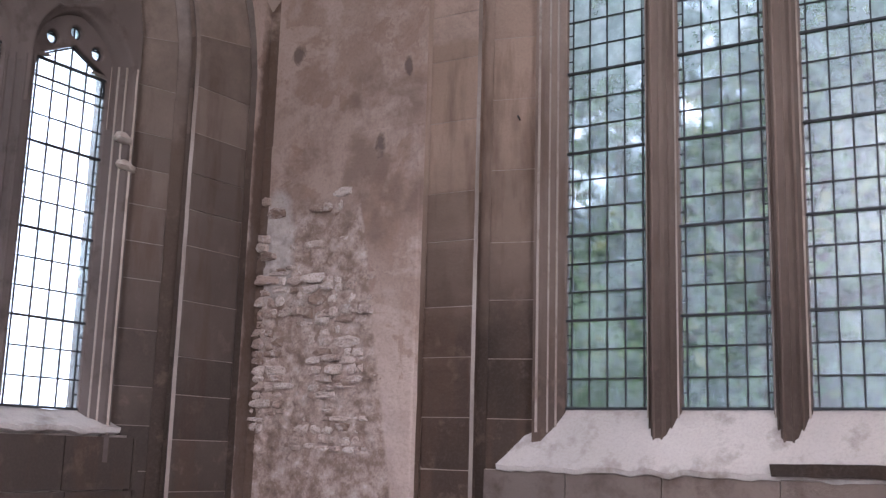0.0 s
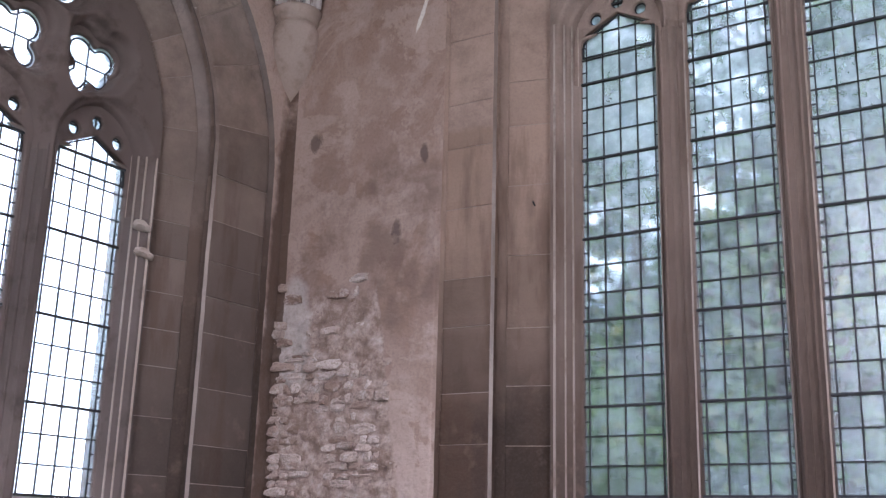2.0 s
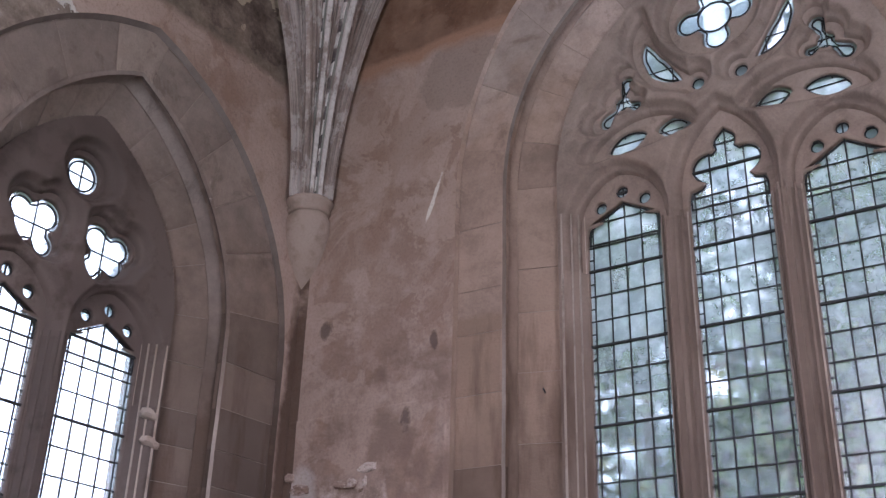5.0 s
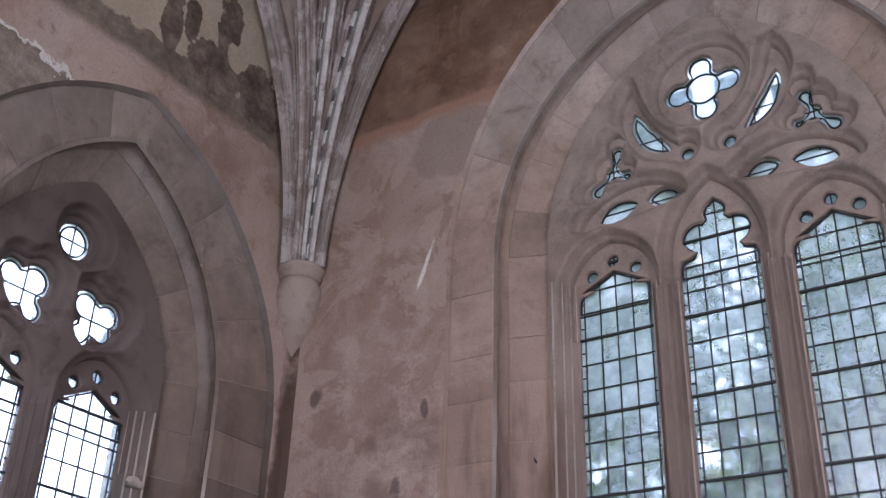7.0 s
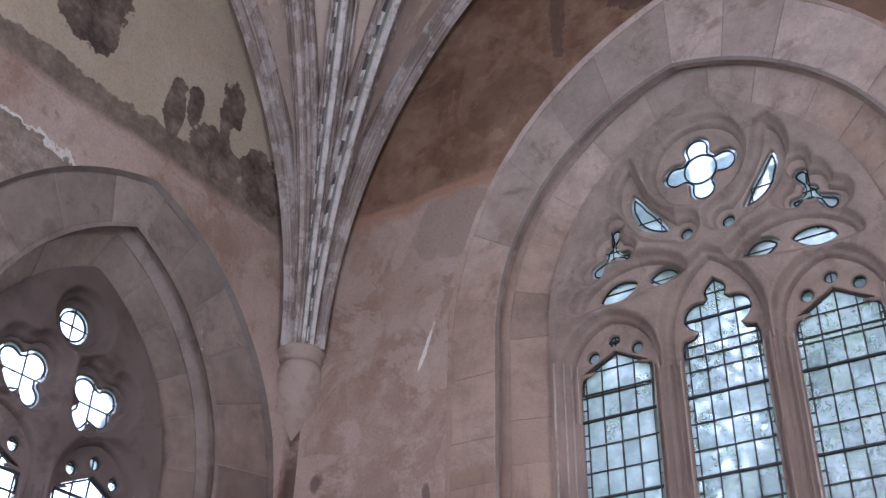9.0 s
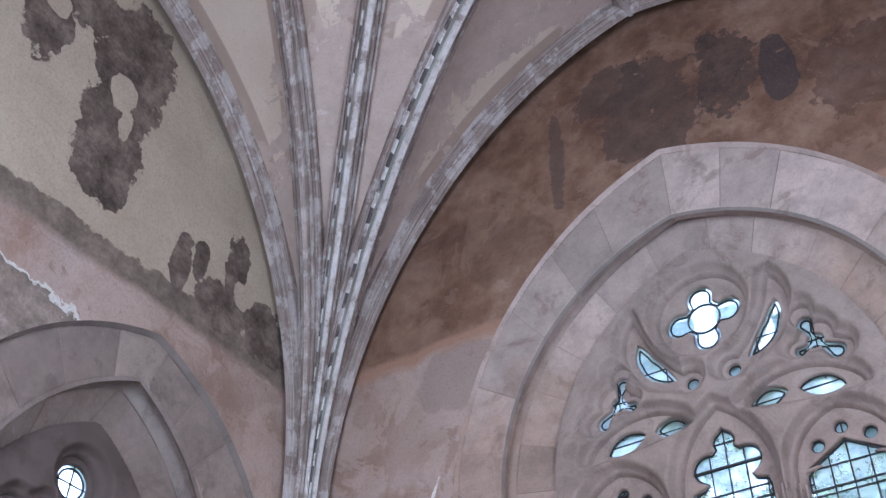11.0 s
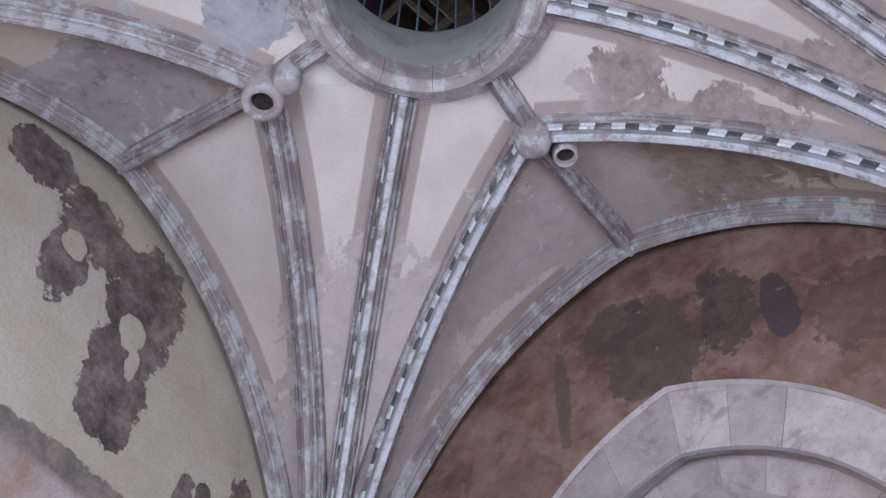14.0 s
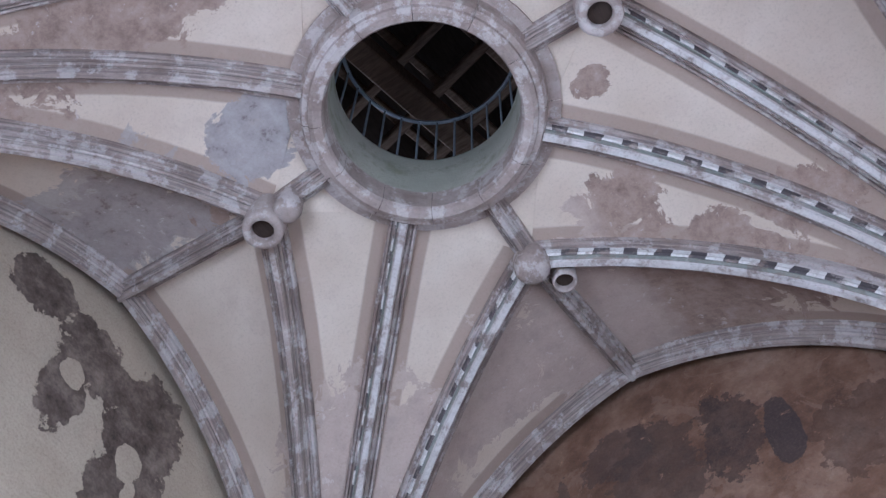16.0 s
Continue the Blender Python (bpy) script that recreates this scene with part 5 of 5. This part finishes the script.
bm = bmesh.new()
ri, ro, nn = 1.0, 6.5, 48
inn = [bm.verts.new((CX + ri * math.cos(2 * math.pi * k / nn), CY + ri * math.sin(2 * math.pi * k / nn), 9.80)) for k in range(nn)]
out = [bm.verts.new((CX + ro * math.cos(2 * math.pi * k / nn), CY + ro * math.sin(2 * math.pi * k / nn), 9.80)) for k in range(nn)]
for k in range(nn):
    bm.faces.new((inn[k], inn[(k + 1) % nn], out[(k + 1) % nn], out[k]))
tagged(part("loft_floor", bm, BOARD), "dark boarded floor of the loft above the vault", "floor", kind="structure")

rail = thing("railing", (CX, CY, 9.81), "round iron railing with thin upright bars about the shaft", "railing")
for k in range(30):
    a = 2 * math.pi * k / 30
    bm = bmesh.new()
    x, y = CX + 0.78 * math.cos(a), CY + 0.78 * math.sin(a)
    box(bm, x - 0.007, x + 0.007, y - 0.007, y + 0.007, 9.80, 10.65)
    under(part("bar", bm, IRON), rail)
bm = bmesh.new()
lathe(bm, [(0.765, 10.65), (0.795, 10.65), (0.795, 10.675), (0.765, 10.675), (0.765, 10.65)], CX, CY, 48)
under(part("top_rail", bm, IRON), rail)

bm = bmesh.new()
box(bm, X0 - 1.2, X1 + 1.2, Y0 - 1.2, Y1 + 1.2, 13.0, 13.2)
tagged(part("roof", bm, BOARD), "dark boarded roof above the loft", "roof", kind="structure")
DIAG = Matrix.Translation((CX, CY, 0)) @ Matrix.Rotation(radians(-12), 4, "Z")


def beam(name, x0, x1, y0, y1, z0, z1):
    bm = bmesh.new()
    box(bm, x0, x1, y0, y1, z0, z1)
    bmesh.ops.bevel(bm, geom=bm.edges[:], offset=0.015, segments=1, affect="EDGES")
    ob = part(name, bm, TIMBER)
    ob.matrix_world = DIAG
    return tagged(ob, "old dark squared roof timber", "roof beam", "roof timbers", "structure")


beam("tie_beam", -0.95, -0.70, -3.4, 3.4, 11.6, 11.9)
beam("tie_beam", 0.15, 0.40, -3.4, 3.4, 11.8, 12.1)
for k in range(11):
    y = -2.3 + 0.5 * k
    beam("joist", -3.4, 3.4, y, y + 0.10, 12.1, 12.25)
for k in range(9):
    x = -2.6 + 0.62 * k
    beam("rafter", x, x + 0.09, -3.4, 3.4, 12.255, 12.36)


# ---- corbel ----
def corbel(sx, sy):
    cx, cy = (X0 if sx < 0 else X1), (Y0 if sy < 0 else Y1)
    x, y = cx - sx * 0.11, cy - sy * 0.11
    ob = thing("corbel", (x, y, 4.85), "moulded stone corbel carrying the vault ribs in the corner", "corbel", "corner corbels")
    bm = bmesh.new()
    lathe(bm, [(0.001, 5.455), (0.172, 5.455), (0.188, 5.44), (0.188, 5.415), (0.160, 5.39), (0.17, 5.365), (0.155, 5.335), (0.001, 5.335)], x, y, 16)
    under(part("abacus", bm, STONE), ob)
    bm = bmesh.new()
    lathe(bm, [(0.001, 5.34), (0.14, 5.34), (0.165, 5.29), (0.178, 5.2), (0.172, 5.1), (0.152, 5.0), (0.115, 4.89), (0.06, 4.78), (0.001, 4.74)], x, y, 20, 0.08)
    for v in bm.verts:
        f = max(0.0, 5.30 - v.co.z) * 0.30
        v.co.x += sx * f
        v.co.y += sy * f
    under(part("bell", bm, STONE, None, "worn bell of the corbel"), ob)


for sx in (-1, 1):
    for sy in (-1, 1):
        corbel(sx, sy)


# ---- outside ----
def leaf_cloud(rnd, c, r, n, size):
    verts, faces = [], []
    for _ in range(n):
        while True:
            p = Vector((rnd.uniform(-1, 1), rnd.uniform(-1, 1), rnd.uniform(-1, 1)))
            if p.length < 1 and p.length > 0.35:
                break
        p = Vector((c[0] + p.x * r[0], c[1] + p.y * r[1], c[2] + p.z * r[2]))
        u = Vector((rnd.gauss(0, 1), rnd.gauss(0, 1), rnd.gauss(0, 0.5))).normalized()
        w = u.cross(Vector((rnd.gauss(0, 1), rnd.gauss(0, 1), rnd.gauss(0, 1)))).normalized()
        s = size * rnd.uniform(0.6, 1.4)
        k = len(verts)
        verts += [p, p + u * s * 0.5 + w * s * 0.3, p + u * s, p + u * s * 0.5 - w * s * 0.3]
        faces.append((k, k + 1, k + 2, k + 3))
    return verts, faces


def tree(x, y, z, high, spread, seed):
    rnd = random.Random(seed)
    ob = thing("tree", (x, y, z), "leafy green tree on the bank outside the window", "tree", "trees outside")
    cu = bpy.data.curves.new("trunk", "CURVE")
    cu.dimensions, cu.bevel_depth, cu.bevel_resolution = "3D", 1.0, 3
    tips = []
    def limb(a, b, r0, r1):
        sp = cu.splines.new("POLY")
        sp.points.add(4)
        bend = Vector((rnd.uniform(-0.2, 0.2), rnd.uniform(-0.2, 0.2), 0.1))
        for k in range(5):
            f = k / 4
            p = a.lerp(b, f) + bend * math.sin(math.pi * f)
            sp.points[k].co = (*p, 1)
            sp.points[k].radius = r0 + (r1 - r0) * f
    top = Vector((x + rnd.uniform(-0.4, 0.4), y, z + high * 0.8))
    limb(Vector((x, y, z - 0.3)), top, 0.17, 0.05)
    for k in range(9):
        f = rnd.uniform(0.15, 0.95)
        a = Vector((x, y, z)).lerp(top, f)
        ang = rnd.uniform(0, 6.28)
        b = a + Vector((math.cos(ang) * spread * 0.8, math.sin(ang) * spread * 0.5, rnd.uniform(0.3, 1.4)))
        limb(a, b, 0.06, 0.015)
        tips.append(b)
    tob = bpy.data.objects.new("trunk", cu)
    scene.collection.objects.link(tob)
    me = bpy.data.meshes.new_from_object(tob.evaluated_get(bpy.context.evaluated_depsgraph_get()))
    bpy.data.objects.remove(tob)
    me.materials.clear()
    under(mesh_part("trunk", me, BARK), ob)
    verts, faces = [], []
    for t in tips + [top]:
        for _ in range(2):
            c = t + Vector((rnd.gauss(0, 0.5), rnd.gauss(0, 0.4), rnd.gauss(0, 0.4)))
            v, f = leaf_cloud(rnd, c, (rnd.uniform(0.6, 1.1), rnd.uniform(0.5, 0.9), rnd.uniform(0.4, 0.8)), 240, 0.16)
            k = len(verts)
            verts += v
            faces += [tuple(i + k for i in q) for q in f]
    me = bpy.data.meshes.new("crown")
    me.from_pydata([tuple(v) for v in verts], [], faces)
    under(mesh_part("crown", me, LEAF, None, "crown of small green leaves"), ob)


for i, (x, y, h) in enumerate(((-7.0, 12.0, 8.0), (-5.2, 14.5, 10.5), (-3.4, 12.5, 8.5), (-1.6, 14.0, 10.0), (0.2, 12.2, 8.5), (-2.4, 10.8, 6.5), (-1.3, 11.2, 6.0), (-7.2, 17, 12), (-3.8, 17.5, 12.5), (1.8, 16, 11))):
    tree(x, y, -0.35 + max(0, y - 8) * 0.45, h, 2.2, 40 + i)

rnd = random.Random(9)
verts, faces = [], []
for k in range(46):
    x, y = rnd.uniform(-9.5, 2), rnd.uniform(10, 16)
    v, f = leaf_cloud(rnd, (x, y, 0.2 + max(0, y - 8) * 0.45), (0.9, 0.7, 0.7), 220, 0.15)
    q = len(verts)
    verts += v
    faces += [tuple(i + q for i in g) for g in f]
me = bpy.data.meshes.new("undergrowth")
me.from_pydata([tuple(v) for v in verts], [], faces)
tagged(mesh_part("undergrowth", me, LEAF), "low green bushes on the bank outside", "bushes", kind="stuff")

verts, faces = [], []
for k in range(200):
    x, z = rnd.uniform(-17, 7), 2.0 + 8.5 * rnd.random() ** 1.25
    v, f = leaf_cloud(rnd, (x, rnd.uniform(19.5, 22), z), (1.5, 0.9, 1.2), 150, 0.34)
    q = len(verts)
    verts += v
    faces += [tuple(i + q for i in g) for g in f]
me = bpy.data.meshes.new("far_wood")
me.from_pydata([tuple(v) for v in verts], [], faces)
tagged(mesh_part("far_wood", me, LEAF), "dense green wood higher on the bank", "trees", kind="stuff")
